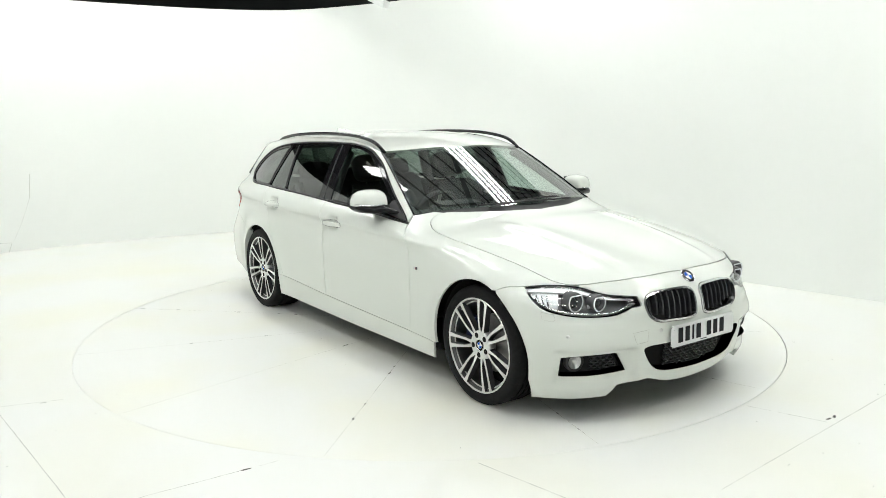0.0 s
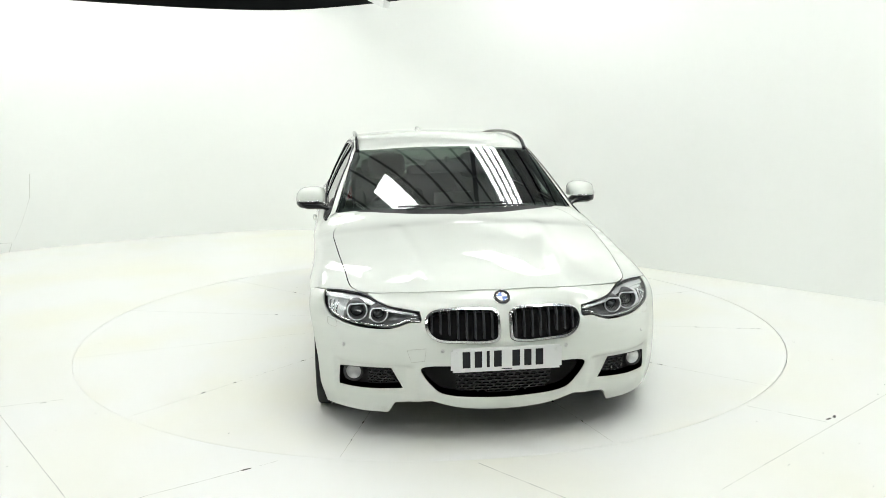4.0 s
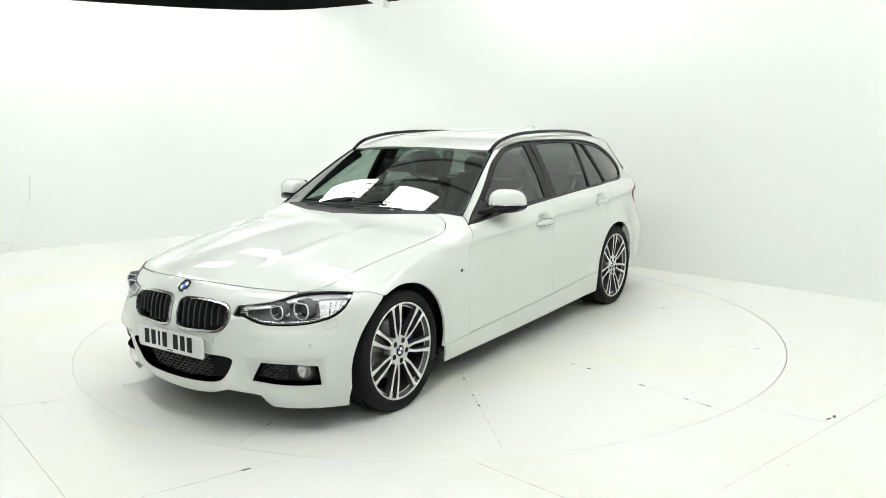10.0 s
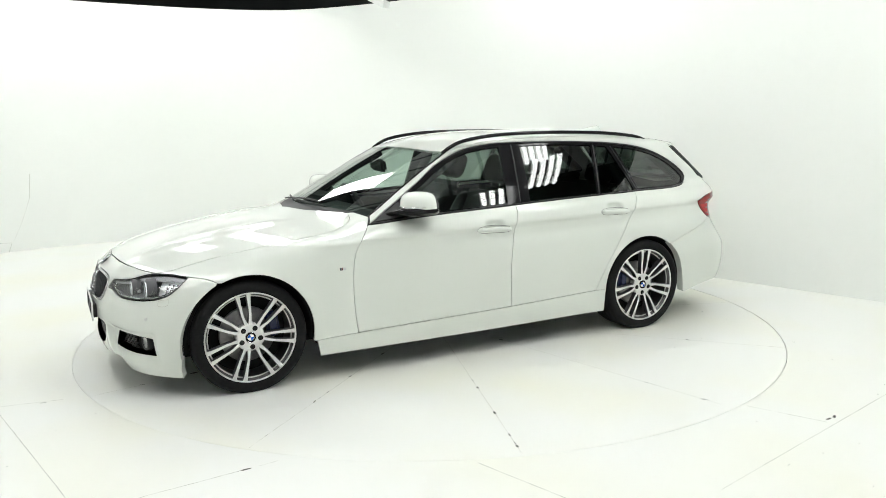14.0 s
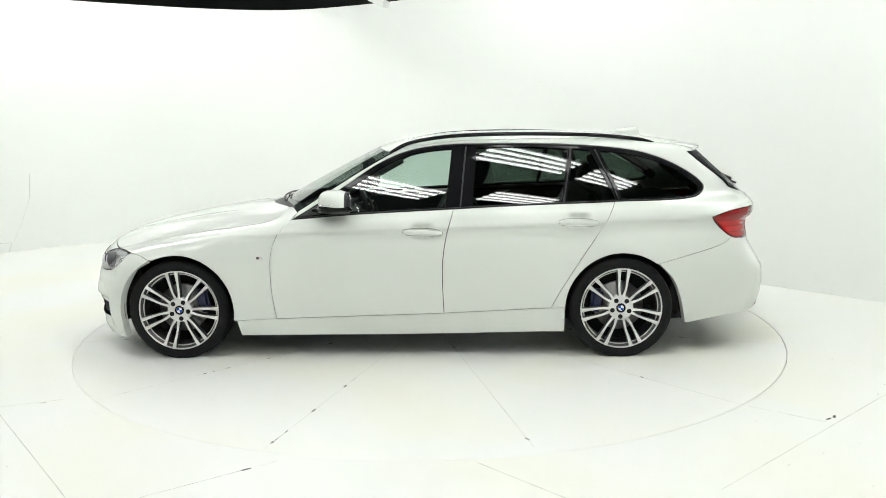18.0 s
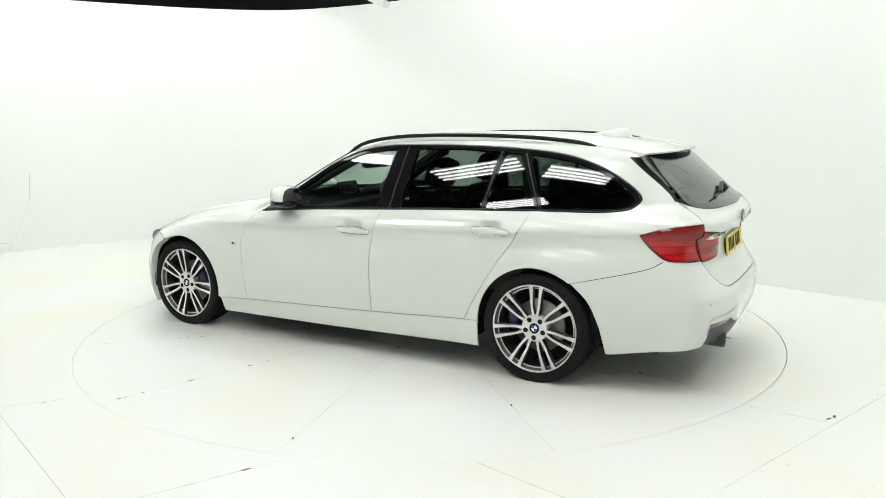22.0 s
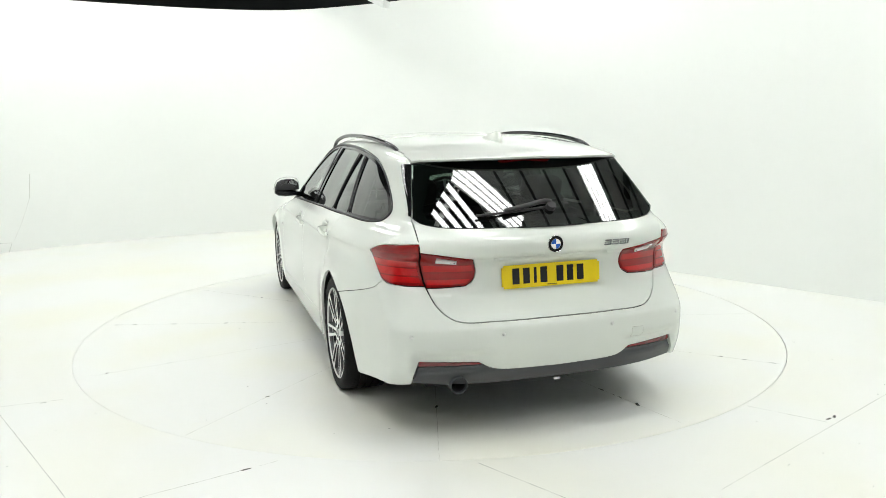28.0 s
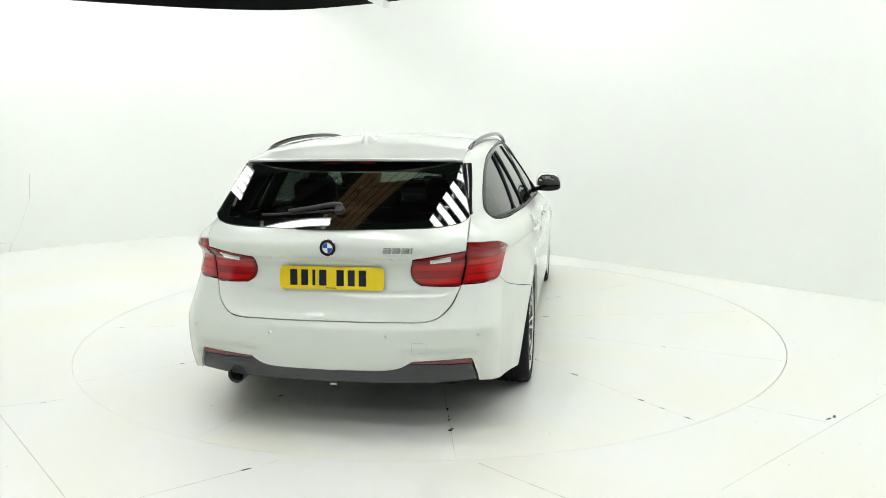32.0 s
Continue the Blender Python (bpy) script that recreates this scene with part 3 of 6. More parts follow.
def panel(name, view, loops, material, parent, label="", step=0.035, off=0.0, gap=0.0023, fold=0.016, flip=False, edge=0.018, fair=None):
    """A pressed panel on the car's skin: loops in a view's plane, the first its outline and the rest its openings. flip: its mirror twin on the right side."""
    loops = [dense(shrink(np.asarray(lp, float), gap if k == 0 else -gap), edge) for k, lp in enumerate(loops)]
    rim = np.vstack(loops)
    lo, hi = rim.min(0), rim.max(0)
    gx, gy = np.meshgrid(np.arange(lo[0], hi[0], step), np.arange(lo[1], hi[1], step))
    g = np.stack([gx.ravel(), gy.ravel()], 1)
    g[:, 0] += (np.round((g[:, 1] - lo[1]) / step) % 2) * step / 2
    g = g[inside(loops, g)]
    if len(g):
        near = np.full(len(g), 9.0)
        for k in range(0, len(rim), 64):
            near = np.minimum(near, np.min(np.linalg.norm(g[:, None] - rim[None, k:k + 64], axis=2), axis=1))
        g = g[near > step * 0.45]
    uv = np.vstack([rim, g])
    edges, start = [], 0
    for lp in loops:
        n = len(lp)
        edges += [(start + i, start + (i + 1) % n) for i in range(n)]
        start += n
    v2, e2, f2, *_ = delaunay_2d_cdt([Vector(p) for p in uv], edges, [], 0, 1e-7)
    v2 = np.array([tuple(v) for v in v2])
    tri = np.array([f for f in f2 if len(f) == 3])
    tri = tri[inside(loops, v2[tri].mean(1))]
    p = cast(view, v2)
    n = gradient(p)
    if fair is not None:
        # glass: one even sheet, a low polynomial through the skin
        axis, o, co, deg = fair
        i, j = [k for k in range(3) if k != axis]
        q = (p - o) / 0.5
        p[:, axis] = o[axis] + 0.5 * sum(k * q[:, i] ** r * q[:, j] ** t for k, (r, t) in zip(co, deg))
        di = sum(k * r * q[:, i] ** max(r - 1, 0) * q[:, j] ** t for k, (r, t) in zip(co, deg))
        dj = sum(k * t * q[:, i] ** r * q[:, j] ** max(t - 1, 0) for k, (r, t) in zip(co, deg))
        way = np.sign(n[:, axis].mean())
        m = np.zeros_like(n)
        m[:, axis], m[:, i], m[:, j] = way, -di * way, -dj * way
        n = m / np.linalg.norm(m, axis=1)[:, None]
    p = p + n * off
    a, b, c = (p[tri[:, k]] for k in range(3))
    turn = np.sum(np.cross(b - a, c - a) * n[tri].mean(1), axis=1) < 0
    tri[turn] = tri[turn][:, ::-1]
    verts, normals, faces = list(p), list(n), [tuple(t) for t in tri]
    if fold:
        count = {}
        for t in tri:
            for i in range(3):
                k = (t[i], t[(i + 1) % 3])
                count[tuple(sorted(k))] = None if tuple(sorted(k)) in count else k
        for k in count.values():
            if k is None:
                continue
            i, j = k
            out = np.cross(p[j] - p[i], n[i])
            out = out / (np.linalg.norm(out) + 1e-9)
            s = len(verts)
            verts += [p[i], p[j], p[j] - n[j] * fold, p[i] - n[i] * fold]
            normals += [out] * 4
            faces.append((s + 1, s, s + 3, s + 2))
    verts, normals = np.array(verts), np.array(normals)
    if flip:
        verts[:, 1] *= -1
        normals[:, 1] *= -1
        faces = [f[::-1] for f in faces]
    me = mesh(name, verts, faces, material)
    me.normals_split_custom_set_from_vertices([tuple(q) for q in normals])
    return add(name, me, parent, label)


def tube_along(points, ry, rz, sides=8, closed=False):
    """verts and faces of a tube with an oval section swept along points (level frames)."""
    p = np.array(points, float)
    n = len(p)
    d = np.gradient(p, axis=0) if not closed else np.roll(p, -1, axis=0) - np.roll(p, 1, axis=0)
    d /= np.linalg.norm(d, axis=1)[:, None]
    vs, fs = [], []
    for i in range(n):
        s = np.cross(d[i], (0, 0, 1.0))
        s = s / (np.linalg.norm(s) + 1e-9)
        u = np.cross(s, d[i])
        for k in range(sides):
            a = 2 * math.pi * k / sides
            vs.append(p[i] + s * math.cos(a) * ry + u * math.sin(a) * rz)
    for i in range(n if closed else n - 1):
        j = (i + 1) % n
        for k in range(sides):
            q = (k + 1) % sides
            fs.append((i * sides + k, i * sides + q, j * sides + q, j * sides + k))
    if not closed:
        fs += [tuple(range(sides))[::-1], tuple((n - 1) * sides + k for k in range(sides))]
    return vs, fs


def tube_part(name, points, ry, rz, material, parent, label="", sides=8, closed=False):
    return add(name, mesh(name, *tube_along(points, ry, rz, sides, closed), material), parent, label)


def twin(h, axis):
    h = np.asarray(h, float)
    m = h[::-1].copy()
    m[:, axis] *= -1
    return ring(np.vstack([h, m]))


def arch(hub, r, a0, a1, n=30):
    a = np.radians(np.linspace(a0, a1, n))
    return np.stack([hub + r * np.cos(a), 0.318 + r * np.sin(a)], 1)


def wrap(view, pts, step=0.02):
    """A smooth curve through points x, y, z of the skin, in the wrapped plane of its nose or tail."""
    return curve(flat(view, np.array(pts, float)), step)


def skin_line(view, pts, to):
    return flat(to, cast(view, np.asarray(pts, float)))


def between(line, x0, x1):
    lo, hi = min(x0, x1), max(x0, x1)
    return line[(line[:, 0] >= lo - 1e-6) & (line[:, 0] <= hi + 1e-6)]


# lines that panels share: side lines as x, z
HUB_F, HUB_R = 1.408, -1.420
GAP1 = curve([(0.775, 0.263), (0.787, 0.34), (0.801, 0.50), (0.791, 0.70), (0.745, 0.81), (0.672, 0.893)])
GAP2 = curve([(-0.297, 0.294), (-0.291, 0.42), (-0.291, 0.62), (-0.316, 0.79), (-0.362, 0.952)])
GAP3 = curve([(-0.976, 0.325), (-1.034, 0.437), (-1.169, 0.653), (-1.302, 0.847), (-1.378, 0.988)])
SILL = curve([(1.030, 0.252), (0.775, 0.263), (-0.297, 0.294), (-0.976, 0.325), (-1.062, 0.328)])
BELT = curve([(0.672, 0.893), (0.31, 0.920), (-0.362, 0.952), (-0.82, 0.972), (-1.378, 0.988)])
WINDOW_TOP = curve([(0.655, 0.900), (0.44, 1.030), (0.30, 1.120), (0.12, 1.236), (-0.07, 1.314), (-0.29, 1.348), (-0.62, 1.355), (-0.98, 1.350), (-1.34, 1.328), (-1.58, 1.290), (-1.785, 1.213), (-1.94, 1.112), (-1.970, 1.066), (-1.93, 1.018), (-1.84, 0.998), (-1.378, 0.988)])
DLO = ring(WINDOW_TOP, BELT[::-1])
# from above, as x, y
BONNET_EDGE = curve([(2.034, 0.0), (2.015, 0.22), (1.988, 0.36), (1.945, 0.48), (1.898, 0.585), (1.852, 0.652), (1.79, 0.694), (1.60, 0.722), (1.24, 0.760), (0.95, 0.776), (0.82, 0.752), (0.745, 0.705), (0.724, 0.62), (0.806, 0.46), (0.898, 0.26), (0.952, 0.0)])
SCREEN_BASE = curve([(0.868, 0.0), (0.822, 0.26), (0.755, 0.46), (0.632, 0.756)])
SCREEN_SIDE = curve([(0.632, 0.756), (0.355, 0.688), (0.035, 0.610)])
SCREEN_TOP = curve([(0.035, 0.610), (0.10, 0.45), (0.15, 0.22), (0.171, 0.0)])
ROOF_SIDE = curve([(0.035, 0.610), (-0.3, 0.596), (-0.8, 0.596), (-1.3, 0.590), (-1.66, 0.574), (-1.88, 0.566)])
# headlamp, bumper seams and tail lamp, as x, y, z
LID = skin_line("top", BONNET_EDGE[(BONNET_EDGE[:, 1] >= 0.622) & (BONNET_EDGE[:, 1] <= 0.662) & (BONNET_EDGE[:, 0] > 1.8)], "nose") - np.array([0, 0.0035])
LAMP_TOP = np.vstack([wrap("nose", [(2.063, 0.389, 0.633), (2.015, 0.480, 0.643), (1.976, 0.549, 0.655), (1.915, 0.605, 0.678)]), LID, wrap("nose", [(1.78, 0.738, 0.693), (1.712, 0.822, 0.686)])])
LAMP_TOP = curve(LAMP_TOP[::2] if (len(LAMP_TOP) - 1) % 2 == 0 else np.vstack([LAMP_TOP[::2], LAMP_TOP[-1:]]))
LAMP_LOW = wrap("nose", [(2.063, 0.389, 0.633), (2.086, 0.384, 0.592), (2.078, 0.44, 0.586), (2.058, 0.487, 0.566), (2.038, 0.532, 0.554), (1.930, 0.706, 0.554), (1.838, 0.800, 0.583), (1.785, 0.824, 0.620), (1.712, 0.822, 0.686)], 0.014)
TIP = (1.712, 0.684)
BUMPER_SEAM_F = curve([TIP, (1.64, 0.677), (1.578, 0.652)])
TAIL_TOP = wrap("tail", [(-1.99, 0.812, 0.885), (-2.11, 0.777, 0.924), (-2.25, 0.700, 0.939), (-2.295, 0.645, 0.944)])
TAIL_LOW = wrap("tail", [(-2.262, 0.625, 0.740), (-2.20, 0.706, 0.739), (-2.12, 0.770, 0.752), (-2.06, 0.790, 0.800), (-1.99, 0.812, 0.885)])
ARCH_REAR = curve([(-1.640, 0.606), (-1.735, 0.509), (-1.793, 0.380), (-1.833, 0.214)])
BUMPER_SEAM_R = curve([(-1.640, 0.606), (-1.967, 0.682), (-2.066, 0.714), (-2.12, 0.748)])

GATE_UP = curve([(0.572, 1.290), (0.612, 1.17), (0.648, 1.056)])
GATE_MID = curve([(0.648, 1.056), (0.650, 0.945), (0.636, 0.84), (0.618, 0.738)])
GATE_LOW = curve([(0.618, 0.738), (0.575, 0.645), (0.505, 0.590), (0.30, 0.577), (0.0, 0.575)])

GLASS_LOOPS = {
    "front": ring(curve([(0.43, 0.936), (0.405, 1.010)]), curve([(0.405, 1.020), (0.28, 1.098), (0.10, 1.210), (-0.07, 1.284), (-0.25, 1.317), (-0.352, 1.323)]), curve([(-0.352, 1.323), (-0.310, 0.968)]), curve([(-0.310, 0.968), (0.43, 0.936)])),
    "rear": ring(curve([(-0.484, 0.974), (-0.516, 1.327)]), curve([(-0.516, 1.327), (-0.80, 1.331), (-1.10, 1.317)]), curve([(-1.10, 1.317), (-1.040, 0.991)]), curve([(-1.040, 0.991), (-0.484, 0.974)])),
    "small": ring(curve([(-1.072, 0.993), (-1.135, 1.315)]), curve([(-1.135, 1.315), (-1.237, 1.306)]), curve([(-1.237, 1.306), (-1.385, 1.002)]), curve([(-1.385, 1.002), (-1.072, 0.993)])),
    "cargo": ring(curve([(-1.425, 1.008), (-1.305, 1.300)]), curve([(-1.305, 1.302), (-1.45, 1.286), (-1.605, 1.254), (-1.778, 1.184), (-1.902, 1.096), (-1.930, 1.060), (-1.902, 1.028), (-1.83, 1.015)]), curve([(-1.83, 1.015), (-1.425, 1.008)])),
}
# the panes of a side lie on one bowed sheet, as do the two screens
SIDE_SHEET = even_sheet("side", DLO, 1, [(0, 0), (1, 0), (0, 1), (2, 0), (1, 1), (3, 0), (4, 0)], [(-0.18, (0, 2))])
BONNET_FRONT = BONNET_EDGE[(BONNET_EDGE[:, 0] > 1.876)]
NOSE_TO_LAMP = skin_line("top", BONNET_FRONT, "nose")
doors = []
for flip in (False, True):
    edge_top = skin_line("top", BONNET_EDGE[(BONNET_EDGE[:, 0] < 1.84) & (BONNET_EDGE[:, 1] > 0.59)], "side")
    lamp_top = skin_line("nose", LAMP_TOP[LAMP_TOP[:, 0] > LAMP_TOP[:, 0].max() - 0.19], "side")
    wing = ring(GAP1, skin_line("top", [(0.642, 0.764), (0.692, 0.640)], "side"), edge_top[::-1], lamp_top, BUMPER_SEAM_F,
                arch(HUB_F, 0.362, 66, 190), [(1.035, 0.252)], between(SILL, 0.775, 1.03))
    panel("front_wing", "side", [wing], PAINT, car, flip=flip, step=0.02, gap=0.0008)
    door = ring(GAP1[::-1], between(SILL, -0.297, 0.775), GAP2, between(BELT, -0.362, 0.672)[::-1])
    fd = panel("front_door", "side", [door], PAINT, car, flip=flip, step=0.017)
    door = ring(GAP2[::-1], between(SILL, -0.976, -0.297), GAP3, between(BELT, -1.378, -0.362)[::-1])
    rd = panel("rear_door", "side", [door], PAINT, car, flip=flip, step=0.016)
    doors += [(fd, rd)]
    skirt = ring(SILL, curve([(-1.062, 0.167), (-0.1, 0.153), (1.008, 0.150)]))
    panel("side_skirt", "side", [skirt], PAINT, car, flip=flip, fold=0.012)
    back = skin_line("stern", np.vstack([GATE_UP, GATE_MID[GATE_MID[:, 1] > 0.945]]), "side")
    quarter = ring(GAP3, WINDOW_TOP[::-1], skin_line("top", SCREEN_SIDE, "side"), skin_line("top", ROOF_SIDE, "side")[1:], back,
                   skin_line("tail", TAIL_TOP[::-1], "side"), skin_line("tail", TAIL_LOW[::-1], "side")[:14],
                   BUMPER_SEAM_R[::-1], arch(HUB_R, 0.356, 126, -2), [(-1.062, 0.328)])
    panel("body_side", "side", [quarter], PAINT, car, flip=flip, step=0.02, gap=0.0011)
    rear_edge = skin_line("stern", GATE_UP, "side")
    panel("rear_blade", "side", [ring(rear_edge, (rear_edge + np.stack([np.linspace(0.055, 0.014, len(rear_edge)), 0 * rear_edge[:, 0]], 1))[::-1])], BLACK_GLOSS, car, "gloss black blade beside the rear glass", flip=flip, off=0.003, fold=0.008, gap=0.001)
    panel("window_frame", "side", [DLO, *GLASS_LOOPS.values()], BLACK_GLOSS, car, "gloss black window surround", flip=flip, off=-0.004, fair=SIDE_SHEET, fold=0.02, gap=0.001)
    panel("window", "side", [GLASS_LOOPS["front"]], GLASS_DOOR, fd, "lightly tinted door glass", flip=flip, off=-0.010, fair=SIDE_SHEET, fold=0, gap=-0.004)
    for key in ("rear", "small"):
        panel("window", "side", [GLASS_LOOPS[key]], GLASS_REAR, rd, "dark privacy glass", flip=flip, off=-0.010, fair=SIDE_SHEET, fold=0, gap=-0.004)
    panel("cargo_window", "side", [GLASS_LOOPS["cargo"]], GLASS_REAR, car, "dark privacy glass", flip=flip, off=-0.010, fair=SIDE_SHEET, fold=0, gap=-0.004)
    # added black sheet behind the panels: the shade of the gaps, as colour
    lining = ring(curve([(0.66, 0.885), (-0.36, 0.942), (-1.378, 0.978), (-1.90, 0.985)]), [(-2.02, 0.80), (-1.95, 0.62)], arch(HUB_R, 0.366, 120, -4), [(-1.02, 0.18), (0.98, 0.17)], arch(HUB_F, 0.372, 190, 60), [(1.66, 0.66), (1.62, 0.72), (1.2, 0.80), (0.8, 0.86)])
    panel("side_gap_shade", "side", [lining], SHELL, car, "black sheet that puts shade into the panel gaps", flip=flip, off=-0.022, fold=0, step=0.08, edge=0.05)

panel("bonnet", "top", [twin(BONNET_EDGE, 1)], PAINT, car, step=0.02)
# black sheet added under the bonnet, so that its seam reads as shaded
panel("bonnet_gap_shade", "top", [twin(curve([(2.03, 0.0), (1.95, 0.40), (1.80, 0.60), (1.5, 0.76), (0.8, 0.76), (0.62, 0.68), (0.78, 0.3), (0.83, 0.0)], 0.06), 1)], SHELL, car, "black sheet that puts shade into the bonnet gap", off=-0.03, fold=0, step=0.1, edge=0.08)
cowl = twin(np.vstack([curve([(0.948, 0.0), (0.895, 0.26), (0.805, 0.46), (0.725, 0.60)]), SCREEN_BASE[(SCREEN_BASE[:, 1] < 0.66)][::-1] - np.array([0.012, 0])]), 1)
screen = twin(np.vstack([SCREEN_BASE, SCREEN_SIDE, SCREEN_TOP]), 1)
SCREEN_SHEET = even_sheet("top", screen, 2, [(0, 0), (1, 0), (2, 0), (0, 2), (1, 2)])
inner = twin(np.vstack([curve([(0.832, 0.0), (0.79, 0.26), (0.722, 0.46), (0.605, 0.722)]), curve([(0.605, 0.722), (0.35, 0.662), (0.052, 0.590)]), curve([(0.052, 0.590), (0.112, 0.44), (0.158, 0.22), (0.178, 0.0)])]), 1)
ws = panel("windscreen", "top", [screen], GLASS_FRONT, car, "green-tinted windscreen", off=-0.003, fair=SCREEN_SHEET, fold=0, gap=0.001)
panel("screen_border", "top", [screen, inner], BLACK_PLASTIC, ws, "black printed border", off=-0.010, fair=SCREEN_SHEET, fold=0, gap=0.002)
for s in (1, -1):
    ln = cast("top", SCREEN_SIDE * np.array([1, s]))
    ln = ln + gradient(ln) * 0.001
    tube_part("screen_seal", ln, 0.006, 0.005, BLACK_GLOSS, ws, "gloss black strip beside the glass", 6)
roof_end = curve([(-1.88, 0.566), (-1.96, 0.38), (-2.005, 0.18), (-2.012, 0.0)])
panel("roof", "top", [twin(np.vstack([SCREEN_TOP[::-1], ROOF_SIDE, roof_end]), 1)], PAINT, car)
panel("headliner", "top", [twin(np.vstack([curve([(0.10, 0.0), (0.02, 0.45), (-0.05, 0.53), (-1.3, 0.54), (-1.85, 0.48), (-1.93, 0.0)], 0.05)]), 1)], HEADLINER, car, "grey cloth headliner", off=-0.045, fold=0, step=0.08, edge=0.06)

# ---- tailgate ----
GLASS_LOW = curve([(0.0, 1.004), (0.30, 1.006), (0.55, 1.016), (0.625, 1.034), (0.648, 1.056)])
LAMP_TOP_IN = curve([(0.646, 0.902), (0.52, 0.885), (0.398, 0.862)])
LAMP_END_IN = curve([(0.398, 0.862), (0.384, 0.800), (0.400, 0.760), (0.435, 0.738)])
LAMP_LOW_IN = curve([(0.435, 0.738), (0.54, 0.732), (0.614, 0.731)])
LAMP_IN = ring(LAMP_TOP_IN, LAMP_END_IN, LAMP_LOW_IN, GATE_MID[GATE_MID[:, 1] < 0.900][::-1] - np.array([0.001, 0]))
gate = twin(np.vstack([GLASS_LOW, GATE_MID[GATE_MID[:, 1] > 0.906], LAMP_TOP_IN, LAMP_END_IN, LAMP_LOW_IN, GATE_LOW[1:]]), 0)
tailgate = panel("tailgate", "stern", [gate], PAINT, car, step=0.026)
glass_loop = twin(np.vstack([curve([(0.0, 1.318), (0.40, 1.306), (0.572, 1.290)]), GATE_UP, GLASS_LOW[::-1]]), 0)
BACK_SHEET = even_sheet("stern", glass_loop, 0, [(0, 0), (0, 1), (2, 0), (0, 2)])
glass_in = twin(np.vstack([curve([(0.0, 1.262), (0.38, 1.256), (0.505, 1.243)]), curve([(0.505, 1.243), (0.556, 1.15), (0.592, 1.075), (0.575, 1.05)]), curve([(0.575, 1.05), (0.3, 1.037), (0.0, 1.034)])]), 0)
rg = panel("rear_window", "stern", [glass_loop], GLASS_BACK, tailgate, "dark privacy glass", off=0.0, fair=BACK_SHEET, fold=0, gap=0.001)
panel("glass_border", "stern", [glass_loop, glass_in], BLACK_PLASTIC, tailgate, "black printed glass border", off=-0.008, fair=BACK_SHEET, fold=0, gap=0.001)
panel("brake_light", "stern", [twin(curve([(0.0, 1.313), (0.145, 1.311), (0.145, 1.298), (0.0, 1.300)], 0.03), 0)], RED_DARK, tailgate, "dark red brake light strip", off=0.006, fold=0.01, gap=0)
# another added sheet, its black the shade in the tailgate's seams
panel("tailgate_gap_shade", "stern", [twin(curve([(0.0, 1.0), (0.62, 1.02), (0.60, 0.75), (0.5, 0.55), (0.0, 0.50)], 0.06), 0)], SHELL, car, "black sheet that puts shade into the panel gaps", off=-0.045, fold=0, step=0.1, edge=0.08)

# roof spoiler: a lip over the glass with a black underside
vs, fs, us, n = [], [], [], 33
for y in np.linspace(-0.578, 0.578, n):
    a = abs(y)
    tip = -2.074 + 0.50 * a ** 2.4
    zt = float(cast("top", [(tip + 0.16, y)])[0, 2]) - 0.026
    zf = float(cast("top", [(tip + 0.16, y)])[0, 2]) + 0.0015
    zm = float(cast("top", [(tip + 0.09, y)])[0, 2]) + 0.003
    vs += [(tip + 0.16, y, zf), (tip + 0.09, y, max(zm, zt + 0.012)), (tip + 0.006, y, zt + 0.003), (tip, y, zt - 0.003), (tip + 0.005, y, zt - 0.012), (tip + 0.012, y, zt - 0.013)]
    us += [(tip + 0.010, y, zt - 0.013), (tip + 0.05, y, zt - 0.019), (tip + 0.14, y, zt - 0.030)]
for i in range(n - 1):
    for k in range(5):
        fs.append((i * 6 + k, i * 6 + k + 1, (i + 1) * 6 + k + 1, (i + 1) * 6 + k))
fs += [tuple(range(6)), tuple(range((n - 1) * 6 + 5, (n - 1) * 6 - 1, -1))]
me = mesh("spoiler", vs, [f[::-1] for f in fs], PAINT)
me.set_sharp_from_angle(angle=radians(35))
spoiler = add("spoiler", me, tailgate, "white roof spoiler lip")
uf = [(i * 3 + k, (i + 1) * 3 + k, (i + 1) * 3 + k + 1, i * 3 + k + 1) for i in range(n - 1) for k in range(2)]
add("spoiler_underside", mesh("spoiler_underside", us, [f[::-1] for f in uf], BLACK_PLASTIC), spoiler, "black underside of the spoiler")

# ---- bumpers ----
KIDNEY = ring(curve([(0.022, 0.58), (0.026, 0.625), (0.052, 0.645), (0.14, 0.651), (0.29, 0.645), (0.345, 0.630), (0.362, 0.600), (0.345, 0.540), (0.300, 0.506), (0.20, 0.497), (0.065, 0.495), (0.028, 0.510), (0.021, 0.55)], 0.012))
KIDNEY = flat("nose", np.stack([2.12 - 0.555 * KIDNEY[:, 0] ** 2.7, KIDNEY[:, 0], KIDNEY[:, 1]], 1))
INTAKE = twin(curve([(0.0, 0.389), (0.24, 0.388), (0.335, 0.384), (0.360, 0.374), (0.352, 0.345), (0.318, 0.290), (0.285, 0.259), (0.235, 0.243), (0.10, 0.231), (0.0, 0.227)], 0.012), 0)
FOG = ring(curve([(0.449, 0.273), (0.495, 0.366)]), curve([(0.495, 0.366), (0.62, 0.362), (0.735, 0.350)]), curve([(0.735, 0.350), (0.747, 0.256)]), curve([(0.747, 0.256), (0.60, 0.261), (0.449, 0.273)]))


def mirror_loop(lp):
    m = np.asarray(lp)[::-1].copy()
    m[:, 0] *= -1
    return m


